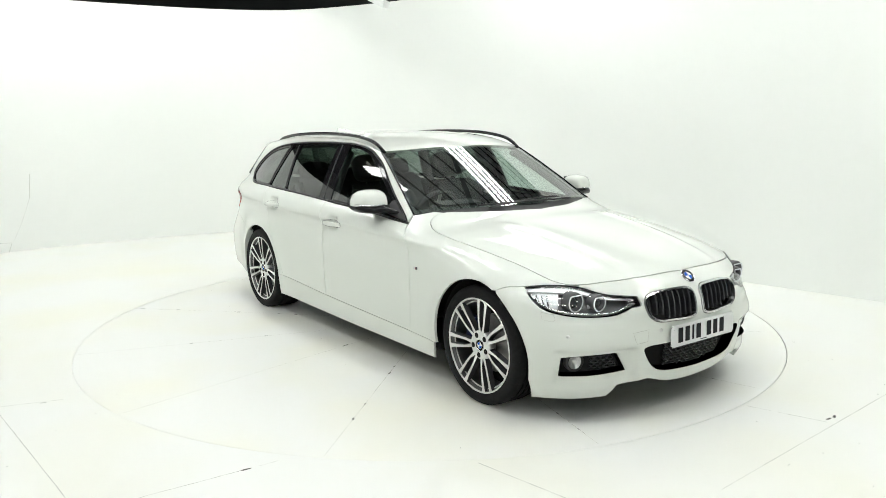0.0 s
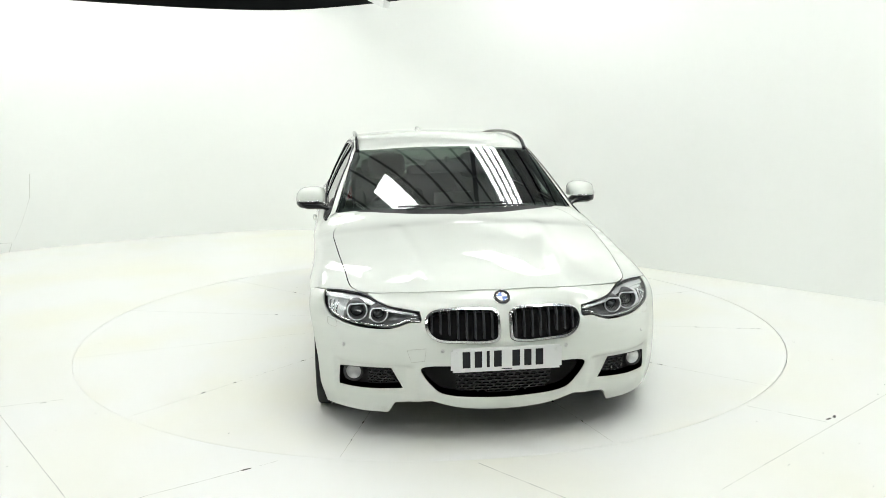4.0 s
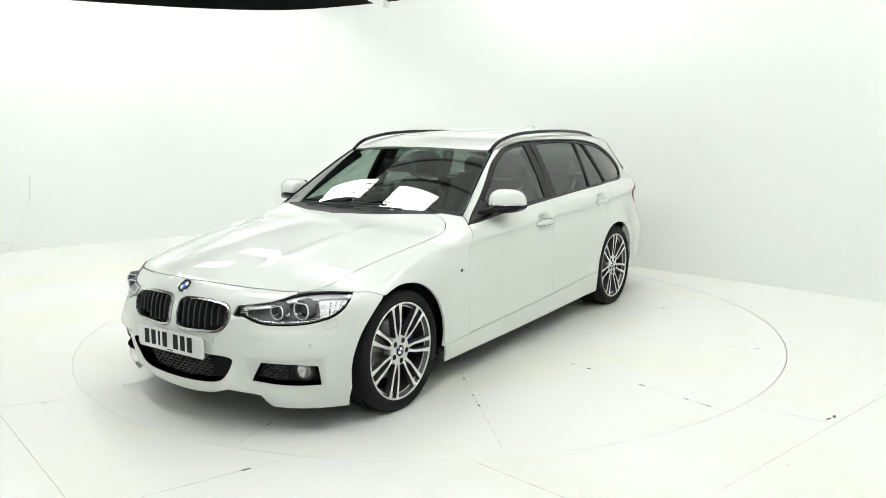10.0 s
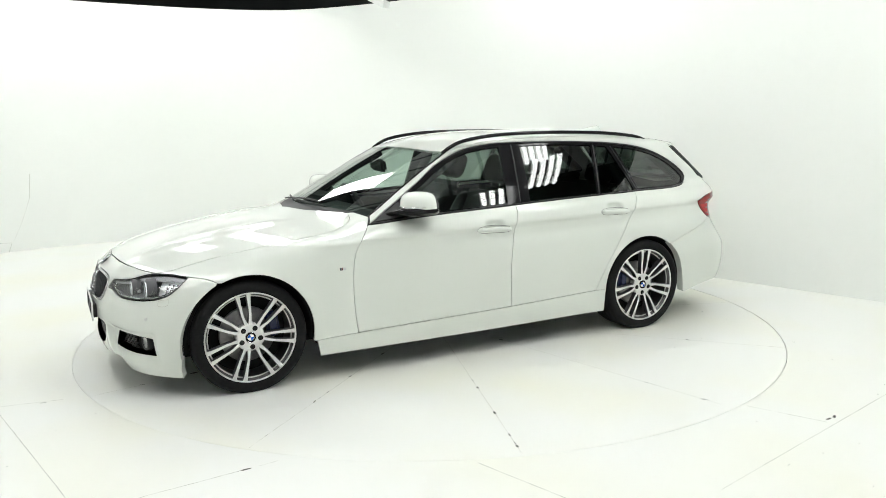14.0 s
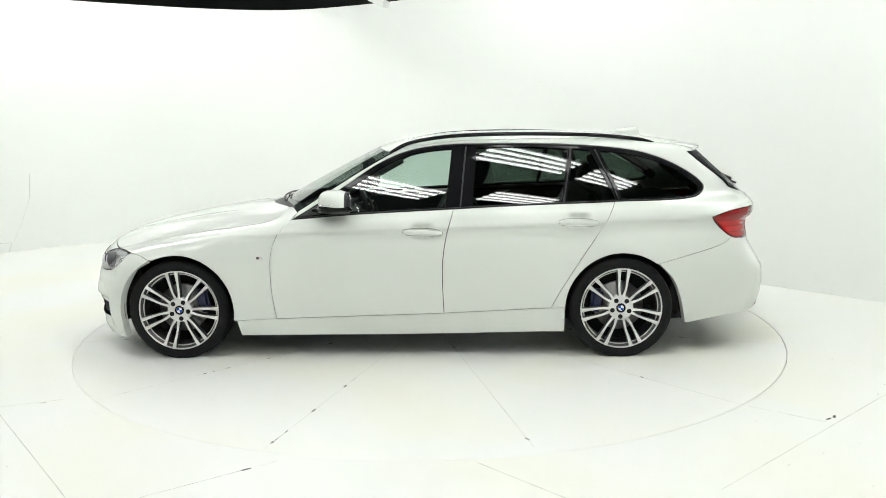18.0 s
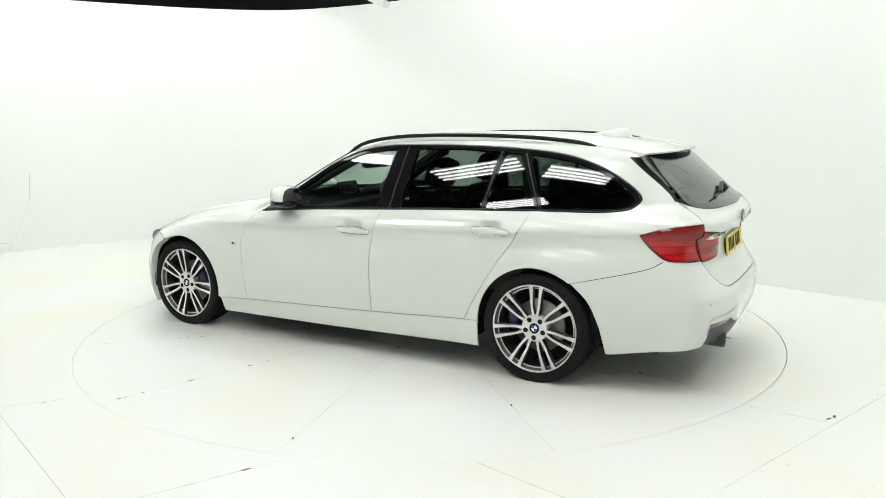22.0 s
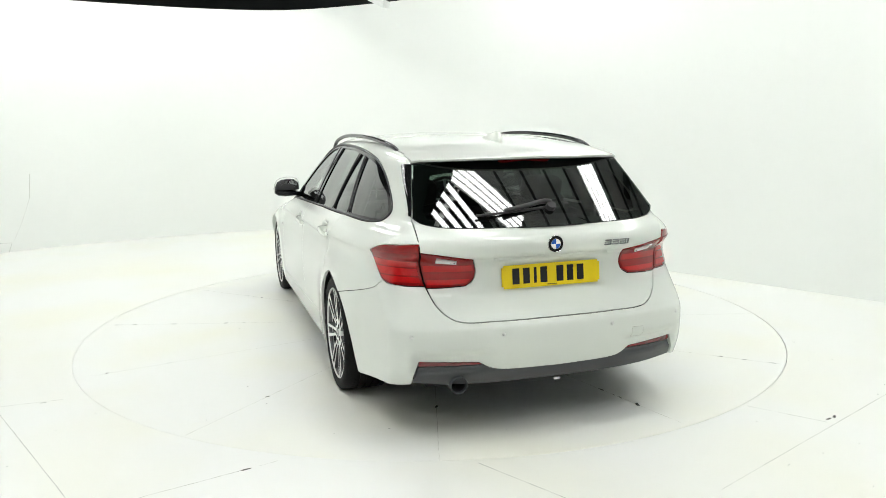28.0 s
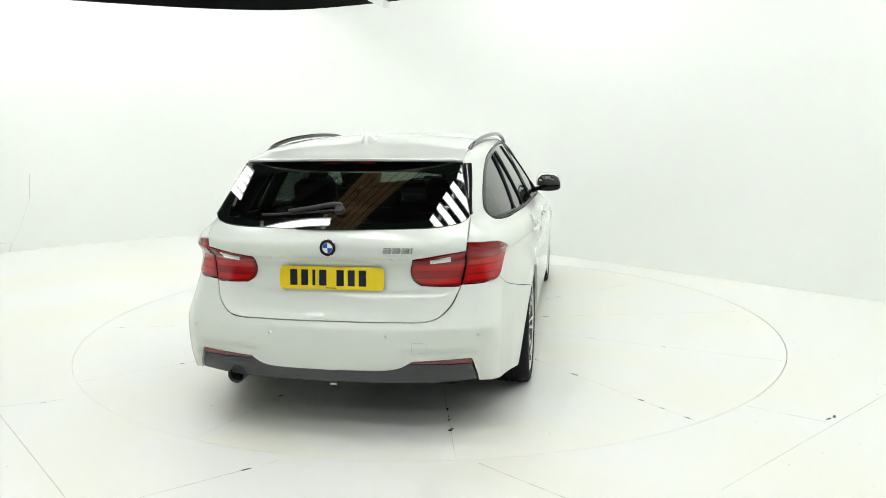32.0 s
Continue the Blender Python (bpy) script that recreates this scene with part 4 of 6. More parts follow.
lamp_in_top = LAMP_TOP[LAMP_TOP[:, 0] < NOSE_TO_LAMP[-1, 0]]
LIP = np.vstack([curve([(0.868, 0.126), (0.72, 0.128), (0.540, 0.132)]), curve([(0.530, 0.133), (0.514, 0.150), (0.486, 0.192)]), curve([(0.480, 0.196), (0.325, 0.211)]), curve([(0.32, 0.210), (0.215, 0.176), (0.10, 0.160), (0.0, 0.156)])])
bumper = twin(np.vstack([NOSE_TO_LAMP, lamp_in_top[::-1], LAMP_LOW, skin_line("side", BUMPER_SEAM_F, "nose"),
                         skin_line("side", np.stack([HUB_F + np.linspace(0.362, 0.385, 30) * np.cos(np.radians(np.linspace(60, -14, 30))), 0.318 + 0.366 * np.sin(np.radians(np.linspace(60, -14, 30)))], 1), "nose"), skin_line("side", [(1.784, 0.18)], "nose"), LIP]), 0)
fb = panel("front_bumper", "nose", [bumper, KIDNEY, mirror_loop(KIDNEY), INTAKE, FOG, mirror_loop(FOG)], PAINT, car, "white front bumper with sports air intakes", fold=0.045, step=0.017)
DIFF_TOP = curve([(0.0, 0.335), (0.19, 0.343), (0.228, 0.350), (0.254, 0.361), (0.286, 0.386)])
REFL_TOP = curve([(0.286, 0.386), (0.38, 0.394), (0.476, 0.400)])
rear_bumper = twin(np.vstack([skin_line("stern", GATE_LOW[::-1] , "tail"), TAIL_LOW[2:-8], skin_line("side", BUMPER_SEAM_R[::-1], "tail"),
                              skin_line("side", ARCH_REAR, "tail"),
                              curve([(0.815, 0.213), (0.66, 0.250), (0.505, 0.283)]), REFL_TOP[::-1], DIFF_TOP[::-1]]), 0)
rbp = panel("rear_bumper", "tail", [rear_bumper], PAINT, car, "white rear bumper with dark grey diffuser", fold=0.05, step=0.018)
panel("diffuser", "tail", [twin(np.vstack([curve([(0.0, 0.333), (0.19, 0.341), (0.228, 0.348), (0.252, 0.358), (0.266, 0.370)]), [(0.481, 0.370), (0.502, 0.285)], curve([(0.502, 0.285), (0.3, 0.268), (0.0, 0.262)])]), 0)], GREY_PLASTIC, rbp, "dark grey plastic diffuser", off=-0.006, fold=0.08, step=0.03)
for lp in (1, -1):
    loop = ring(np.vstack([REFL_TOP, [(0.481, 0.373)], [(0.272, 0.373)]]))
    loop = loop if lp > 0 else mirror_loop(loop)
    panel("reflector", "tail", [loop], RED_DARK, rbp, "dark red reflector strip", off=-0.004, fold=0.03)
# added black sheets in place of the shaded space behind both bumpers
panel("bumper_gap_shade", "nose", [twin(curve([(0.0, 0.66), (0.5, 0.66), (0.95, 0.62), (1.0, 0.3), (0.8, 0.2), (0.0, 0.2)], 0.08), 0)], SHELL, car, "black sheet that puts shade behind the bumper", off=-0.10, fold=0, step=0.12, edge=0.1)
panel("bumper_gap_shade", "tail", [twin(curve([(0.0, 0.60), (0.5, 0.60), (0.75, 0.60), (0.9, 0.5), (0.9, 0.28), (0.0, 0.30)], 0.08), 0)], SHELL, car, "black sheet that puts shade behind the bumper", off=-0.06, fold=0, step=0.12, edge=0.1)
# ---- grille, lamps, plates ----
def skin_point(view, u, v, off=0.0):
    p = cast(view, [(u, v)])
    return Vector(p[0] + gradient(p)[0] * off), Vector(gradient(p)[0])


def facing(p, n, up=(0, 0, 1)):
    """A pose at p whose z looks along n and whose y is as upright as it can be."""
    n = Vector(n).normalized()
    x = Vector(up).cross(n).normalized()
    y = n.cross(x)
    return Matrix.Translation(p) @ Matrix((x, y, n)).transposed().to_4x4()


def roundel(name, p, n, r, parent):
    """A round badge: dark rim, chrome edge and quarters in blue and white."""
    m = facing(p, n)
    vs, fs = lathe([(0.0004, 0.0035), (r * 0.60, 0.003), (r * 0.62, 0.0042), (r * 0.93, 0.0035), (r, 0.0)], 32, "z")
    badge = add(name, mesh(name, vs, fs, BLACK_GLOSS), parent, "round badge with blue and white quarters", m)
    for k in range(4):
        a0 = math.pi / 2 * k
        pts = [(0, 0, 0.0050)] + [(r * 0.58 * math.cos(a0 + math.pi / 2 * i / 8), r * 0.58 * math.sin(a0 + math.pi / 2 * i / 8), 0.0044) for i in range(9)]
        add("badge_quarter", mesh("badge_quarter", pts, [tuple(range(10))], BLUE if k % 2 == 1 else ENAMEL, False), badge)
    for q in (0.61, 0.97):
        vs, fs = lathe([(r * q - r * 0.03, 0.003), (r * q, 0.0052), (r * q + r * 0.03, 0.003)], 32, "z")
        add("badge_ring", mesh("badge_ring", vs, fs, CHROME), badge)
    return badge


p, n = skin_point("nose", 0.0, 0.688, 0.001)
roundel("badge", p, n, 0.041, fb)
p, n = skin_point("stern", 0.0, 0.922, 0.001)
roundel("badge", p, n, 0.041, tailgate)

for flip, s in ((False, 1), (True, -1)):
    inner = dense(shrink(KIDNEY, 0.0125), 0.012)
    k_in = ring(inner)
    gr = panel("kidney_grille", "nose", [KIDNEY, k_in], CHROME, fb, "chrome-framed kidney-shaped grille opening", flip=flip, off=0.008, fold=0.03, gap=0.0015, step=0.02, edge=0.01)
    panel("grille_back", "nose", [k_in], SHELL, gr, "black grille back", flip=flip, off=-0.05, fold=-0.06, gap=-0.006, step=0.05)
    for k in range(8):
        y = 0.055 + 0.040 * k
        zt, zb = 0.638 - 0.004 * (k == 0) - 0.010 * (k == 7), 0.510 + 0.004 * k * (k > 4)
        line = []
        for z in np.linspace(zb, zt, 9):
            x = float(nose(np.array(z))) - 0.555 * y ** 2.7 - 0.012
            line.append((x - 0.012 * ((z - 0.60) / 0.06) ** 2 * (z > 0.60), s * y, z))
        vs, fs = [], []
        for x, yy, z in line:
            vs += [(x, yy - 0.0045, z), (x + 0.004, yy, z), (x, yy + 0.0045, z), (x - 0.03, yy + 0.003, z), (x - 0.03, yy - 0.003, z)]
        for i in range(8):
            for q in range(5):
                fs.append((i * 5 + q, i * 5 + (q + 1) % 5, (i + 1) * 5 + (q + 1) % 5, (i + 1) * 5 + q))
        me = mesh("grille_bar", vs, fs, GRILLE_BAR, False)
        add("grille_bar", me, gr)
    # fog intake: dark well, honeycomb and a round clear lamp
    fi = panel("fog_intake", "nose", [FOG], SHELL, fb, "black fog lamp recess", flip=flip, off=-0.045, fold=-0.046, gap=0.0, step=0.04)
    c, nn = skin_point("nose", 0.9 * math.atan2(0.695, 0.743), 0.325, -0.02)
    c.y *= s
    m = facing(c, (1.0, s * 0.25, 0.0))
    vs, fs = lathe([(0.048, -0.03), (0.050, 0.0), (0.043, 0.006), (0.036, 0.0)], 28, "z")
    fog = add("fog_lamp", mesh("fog_lamp", vs, fs, BLACK_PLASTIC), fb, "round clear fog lamp", m)
    vs, fs = lathe([(0.0005, -0.022), (0.018, -0.018), (0.036, 0.0)], 28, "z")
    add("lamp_bowl", mesh("lamp_bowl", vs, fs, SATIN), fog)
    vs, fs = lathe([(0.0005, 0.008), (0.018, 0.006), (0.036, 0.0)], 28, "z")
    add("lens", mesh("lens", vs, fs, CLEAR_LENS), fog)


def honeycomb(name, view, loop, parent, off, w=0.036, h=0.020, flip=False):
    """A lattice of flat-sided cells, cut to the loop."""
    lo, hi = loop.min(0), loop.max(0)
    segs = set()
    for r in range(int((hi[1] - lo[1]) / (h * 0.78)) + 2):
        for c in range(int((hi[0] - lo[0]) / w) + 2):
            cx, cy = lo[0] + (c + 0.5 * (r % 2)) * w, lo[1] + r * h * 0.78
            hexa = [(cx - w * 0.5, cy - h * 0.22), (cx - w * 0.28, cy - h * 0.42), (cx + w * 0.28, cy - h * 0.42), (cx + w * 0.5, cy - h * 0.22), (cx + w * 0.28, cy + h * 0.36), (cx - w * 0.28, cy + h * 0.36)]
            for i in range(6):
                a, b = hexa[i], hexa[(i + 1) % 6]
                ka, kb = (round(a[0], 3), round(a[1], 3)), (round(b[0], 3), round(b[1], 3))
                segs.add((min(ka, kb), max(ka, kb)))
    segs = np.array(sorted(segs))
    ok = inside([loop], segs[:, 0]) & inside([loop], segs[:, 1])
    segs = segs[ok]
    vs, fs = [], []
    a, b = cast(view, segs[:, 0]), cast(view, segs[:, 1])
    na = gradient(a)
    for p0, p1, q in zip(a, b, na):
        side_way = np.cross(p1 - p0, q)
        side_way = side_way / (np.linalg.norm(side_way) + 1e-9) * 0.0016
        k = len(vs)
        vs += [p0 + q * off - side_way, p0 + q * off + side_way, p1 + q * off + side_way, p1 + q * off - side_way,
               p0 + q * (off - 0.012) - side_way, p0 + q * (off - 0.012) + side_way, p1 + q * (off - 0.012) + side_way, p1 + q * (off - 0.012) - side_way]
        fs += [(k, k + 1, k + 2, k + 3), (k, k + 3, k + 7, k + 4), (k + 1, k + 5, k + 6, k + 2)]
    vs = np.array(vs)
    if flip:
        vs[:, 1] *= -1
    return tagged(add(name, mesh(name, vs, fs, TRIM_SEAL, False), parent, "black honeycomb mesh"), kind="stuff")


well = panel("air_intake", "nose", [INTAKE], SHELL, fb, "black lower air intake", off=-0.06, fold=-0.06, gap=0.0, step=0.04)
honeycomb("intake_mesh", "nose", twin(np.array([(0.0, 0.385), (0.225, 0.385), (0.215, 0.25), (0.0, 0.232)]), 0), well, -0.03)
fog_cut = ring(curve([(0.465, 0.281), (0.505, 0.357)]), [(0.61, 0.355), (0.61, 0.268)])
for flip in (False, True):
    honeycomb("intake_mesh", "nose", fog_cut, fb, -0.03, 0.030, 0.018, flip)


def projector(x, y, z, r, parent):
    """A headlamp barrel with a light guide ring, flattened on top, and a dark lens."""
    m = pose(x, y, z) @ Matrix.Rotation(radians(90), 4, "Y") @ Matrix.Rotation(radians(90), 4, "Z")
    vs, fs = lathe([(r * 1.02, -0.05), (r * 1.02, 0.0), (r * 0.86, 0.006), (r * 0.80, 0.0), (r * 0.62, -0.018)], 36, "z")
    tub = add("projector", mesh("projector", vs, fs, BARREL), parent, "dark projector barrel", m)
    rim = [(r * 0.93 * math.cos(a), min(r * 0.93 * math.sin(a), r * 0.66), 0.006) for a in np.linspace(0, 2 * math.pi, 44, endpoint=False)]
    tube_part("light_ring", rim, 0.0036, 0.0036, WHITE_RING, tub, "white light guide ring", 8, True)
    vs, fs = lathe([(0.0005, 0.004), (r * 0.3, 0.0), (r * 0.55, -0.010), (r * 0.66, -0.02)], 28, "z")
    add("projector_lens", mesh("projector_lens", vs, fs, LENS_DARK), tub)
    return tub


LENS_DARK = mat("dark_lens_glass", (0.05, 0.055, 0.06), 0.05, coat=1.0)
LAMP_LOOP = ring(LAMP_LOW, LAMP_TOP[::-1])
tail_inner_edge = skin_line("stern", GATE_MID[GATE_MID[:, 1] < 0.943] + np.array([0.001, 0]), "tail")
def band(loop, z0, z1):
    """The stretch of a loop between two heights, as a loop of its own."""
    left, right = [], []
    for z in np.linspace(z0, z1, 5):
        cut = []
        for (a, b), (c, d) in zip(loop, np.roll(loop, -1, axis=0)):
            if (b - z) * (d - z) < 0:
                cut.append(a + (c - a) * (z - b) / (d - b))
        if len(cut) > 1:
            left.append((min(cut), z))
            right.append((max(cut), z))
    return np.array(left + right[::-1])


def beyond(loop, u):
    """The part of a loop past u, closed along a straight cut."""
    out = []
    for a, b in zip(loop, np.roll(loop, -1, axis=0)):
        if a[0] >= u:
            out.append(a)
        if (a[0] - u) * (b[0] - u) < 0:
            out.append(a + (b - a) * (u - a[0]) / (b[0] - a[0]))
    return np.array(out)


TAIL_LOOP = ring(TAIL_TOP, tail_inner_edge, TAIL_LOW)
for flip, s in ((False, 1), (True, -1)):
    hl = panel("headlight", "nose", [LAMP_LOOP], LAMP_BLACK, car, "clear headlight with two ringed projectors", flip=flip, off=-0.048, fold=-0.045, gap=0.004, step=0.04)
    panel("lens", "nose", [LAMP_LOOP], CLEAR_LENS, hl, "clear headlight lens", flip=flip, off=0.0, fold=0.0, gap=0.003, step=0.03)
    projector(1.916, s * 0.672, 0.617, 0.050, hl)
    projector(1.980, s * 0.573, 0.611, 0.043, hl)
    # silver reflector behind the outer corner, amber marker, lower light blade, inner fins
    corner = beyond(shrink(LAMP_LOOP, 0.007), 0.752)
    panel("corner_reflector", "nose", [corner], LAMP_SILVER, hl, "silver corner reflector", flip=flip, off=-0.022, fold=0.02, step=0.03)
    for k in range(3):
        rib = cast("nose", curve([(0.792 + 0.02 * k, 0.588 + 0.008 * k), (0.806 + 0.024 * k, 0.655)]))
        rib = rib - gradient(rib) * 0.020
        rib[:, 1] *= s
        tube_part("reflector_rib", rib, 0.004, 0.004, CHROME, hl, "", 6)
    bridge = cast("nose", curve([(0.612, 0.596), (0.618, 0.640)]))
    bridge = bridge - gradient(bridge) * 0.03
    bridge[:, 1] *= s
    tube_part("bridge", bridge, 0.008, 0.012, LAMP_SILVER, hl, "silver piece between the projectors", 8)
    panel("marker", "nose", [ring(curve([(0.832, 0.645), (0.840, 0.657), (0.862, 0.659), (0.850, 0.644)]))], AMBER, hl, "amber side marker", flip=flip, off=-0.024, fold=0.01, gap=0)
    low_line = cast("nose", shrink(LAMP_LOOP, 0.013)[8:len(LAMP_LOW) - 6])
    low_line = low_line - gradient(low_line) * 0.012
    low_line[:, 1] *= s
    tube_part("light_blade", low_line, 0.004, 0.006, CHROME, hl, "bright lower trim blade", 6)
    lid = LAMP_TOP[(LAMP_TOP[:, 0] > 0.40)] - np.array([0, 0.006])
    drop = np.interp(lid[:, 0], [0.40, 0.60, 0.72, 0.93], [0.006, 0.015, 0.022, 0.014])
    panel("brow", "nose", [ring(lid, (lid - np.stack([0 * drop, drop], 1))[::-1])], LAMP_SILVER, hl, "silver upper reflector", flip=flip, off=-0.012, fold=0.012, gap=0, step=0.02)
    edge_line = cast("nose", LAMP_TOP[4:-1] - np.array([0, 0.003]))
    edge_line[:, 1] *= s
    tube_part("seal", edge_line + np.array([0, 0, 0.001]), 0.0035, 0.003, BLACK_PLASTIC, hl, "black rubber seal", 6)
    for dz in (0.0, 0.012):
        fin = cast("nose", curve([(0.385, 0.608 + dz), (0.435, 0.604 + dz)]))
        fin = fin - gradient(fin) * 0.010
        fin[:, 1] *= s
        tube_part("fin", fin, 0.003, 0.003, CHROME, hl, "", 6)
    # tail lamp in two pieces: on the body and on the tailgate
    tl = panel("tail_light", "tail", [TAIL_LOOP], RED_LENS, car, "red tail light with bright light bars", flip=flip, off=0.002, fold=0.03, gap=0.003, step=0.025)
    ti = panel("tailgate_light", "stern", [LAMP_IN], RED_LENS, tailgate, "red tail light on the tailgate", flip=flip, off=0.002, fold=0.02, gap=0.003, step=0.025)
    for loop, view, owner, bars in ((TAIL_LOOP, "tail", tl, ((0.754, 0.780, 0), (0.786, 0.820, 0), (0.826, 0.856, 0), (0.862, 0.902, 1))), (LAMP_IN, "stern", ti, ((0.745, 0.770, 0), (0.776, 0.800, 1), (0.806, 0.836, 0)))):
        for z0, z1, dim in bars:
            panel("light_bar", view, [band(shrink(loop, 0.011), z0, z1)], RED_MID if dim else RED_BRIGHT, owner, "red light bar", flip=flip, off=0.0045, fold=0.003, gap=0, step=0.03, edge=0.012)
    lens = panel("reversing_lens", "stern", [np.array([(0.574, 0.880), (0.476, 0.861), (0.476, 0.842), (0.570, 0.851)])], LAMP_SILVER, ti, "clear reversing light", flip=flip, off=0.0055, fold=0.004, gap=0)
    panel("reversing_bulb", "stern", [np.array([(0.556, 0.870), (0.483, 0.855), (0.483, 0.847), (0.553, 0.857)])], GREY_PLASTIC, lens, "dark inside of the reversing light", flip=flip, off=0.0070, fold=0.001, gap=0)
    # parking sensors, washer flap, filler outlines
    for u, z in ((0.9 * math.atan2(0.721, 0.718), 0.461), (0.9 * math.atan2(0.292, 0.941), 0.462)):
        p, n = skin_point("nose", u, z, 0.0008)
        p.y, n.y = p.y * s, n.y * s
        vs, fs = lathe([(0.0004, 0.001), (0.0085, 0.0008), (0.009, -0.003), (0.0105, -0.003), (0.011, 0.0006), (0.012, -0.002)], 20, "z")
        add("parking_sensor", mesh("parking_sensor", vs, fs, SENSOR), fb, "", facing(p, n))
    for u, z in ((0.9 * math.atan2(0.71, 1.16), 0.522), (0.9 * math.atan2(0.286, 1.243), 0.518)):
        p, n = skin_point("tail", u, z, 0.0008)
        p.y, n.y = p.y * s, n.y * s
        add("parking_sensor", mesh("parking_sensor", vs, fs, SENSOR), rbp, "", facing(p, n))
    flap = ring(curve([(0.772, 0.562), (0.826, 0.572)]), curve([(0.826, 0.572), (0.821, 0.541)]), curve([(0.821, 0.541), (0.806, 0.533), (0.772, 0.531), (0.763, 0.537)]), curve([(0.763, 0.537), (0.772, 0.562)]))
    loop = cast("nose", dense(flap, 0.01)) 
    loop[:, 1] *= s
    tube_part("washer_flap", loop, 0.0009, 0.0009, JOINT, fb, "outline of a washer flap", 4, True)
# ---- plates and lettering bars ----
def plate(p, n, material, parent, label):
    m = facing(p, n)
    bm = box((0.52, 0.111, 0.006))
    bmesh.ops.bevel(bm, geom=[e for e in bm.edges if abs(e.verts[0].co.z - e.verts[1].co.z) > 0.003], offset=0.010, segments=4, affect="EDGES")
    pl = part("number_plate", bm, material, parent, label)
    pl.matrix_basis = m
    x = -0.206
    for w, gap in ((0.036, 0.020), (0.034, 0.022), (0.014, 0.020), (0.036, 0.050), (0.036, 0.020), (0.034, 0.020), (0.036, 0.0)):
        bar = part("plate_bar", box((w, 0.076, 0.002), pose(x + w / 2, 0.002, 0.0036)), INK, pl, smooth=False)
        x += w + gap
    part("plate_bar", box((0.05, 0.004, 0.0015), pose(0, -0.047, 0.0032)), INK, pl, smooth=False)
    for sx in (-0.235, 0.235):
        part("screw_cap", rod((sx, 0.035, 0.002), (sx, 0.035, 0.0055), 0.006, 0.005, 12), material, pl)
    return pl


plate((2.178, 0.0, 0.424), (1.0, 0, 0.03), PLATE_WHITE, fb, "white front number plate with dark bars")
part("plate_holder", box((0.02, 0.46, 0.08), pose(2.163, 0, 0.424)), BLACK_PLASTIC, fb, "black plate holder", bevel=0.004)
plate((-2.352, 0.0, 0.768), (-1.0, 0, 0.10), PLATE_YELLOW, tailgate, "yellow rear number plate with dark bars")
part("plate_holder", box((0.04, 0.48, 0.09), pose(-2.33, 0, 0.768)), BLACK_PLASTIC, tailgate, "black plate holder", bevel=0.004)
# model badge: four small chrome shapes
x = -0.268
for w in (0.036, 0.036, 0.036, 0.007):
    p, n = skin_point("stern", x - w / 2, 0.912, 0.002)
    bm = bmesh.new()
    for dy in (-0.0105, 0.0, 0.0105):
        box((w, 0.0046, 0.005), pose(0.002 * dy / 0.01, dy, 0), bm)
    box((0.0045, 0.024, 0.004), pose(w / 2 - 0.003 if w > 0.01 else 0, 0, 0), bm)
    ob = part("model_badge", bm, BADGE_GREY, tailgate, "small chrome model badge", smooth=False)
    ob.matrix_basis = facing(p, n)
    x -= w + 0.007
# recessed handle strip over the rear plate
p, n = skin_point("stern", 0, 0.862, 0.0)
part("handle_strip", box((0.012, 0.60, 0.014), pose(p.x + 0.002, 0, 0.861)), PAINT, tailgate, "white grip strip over the plate", bevel=0.004)

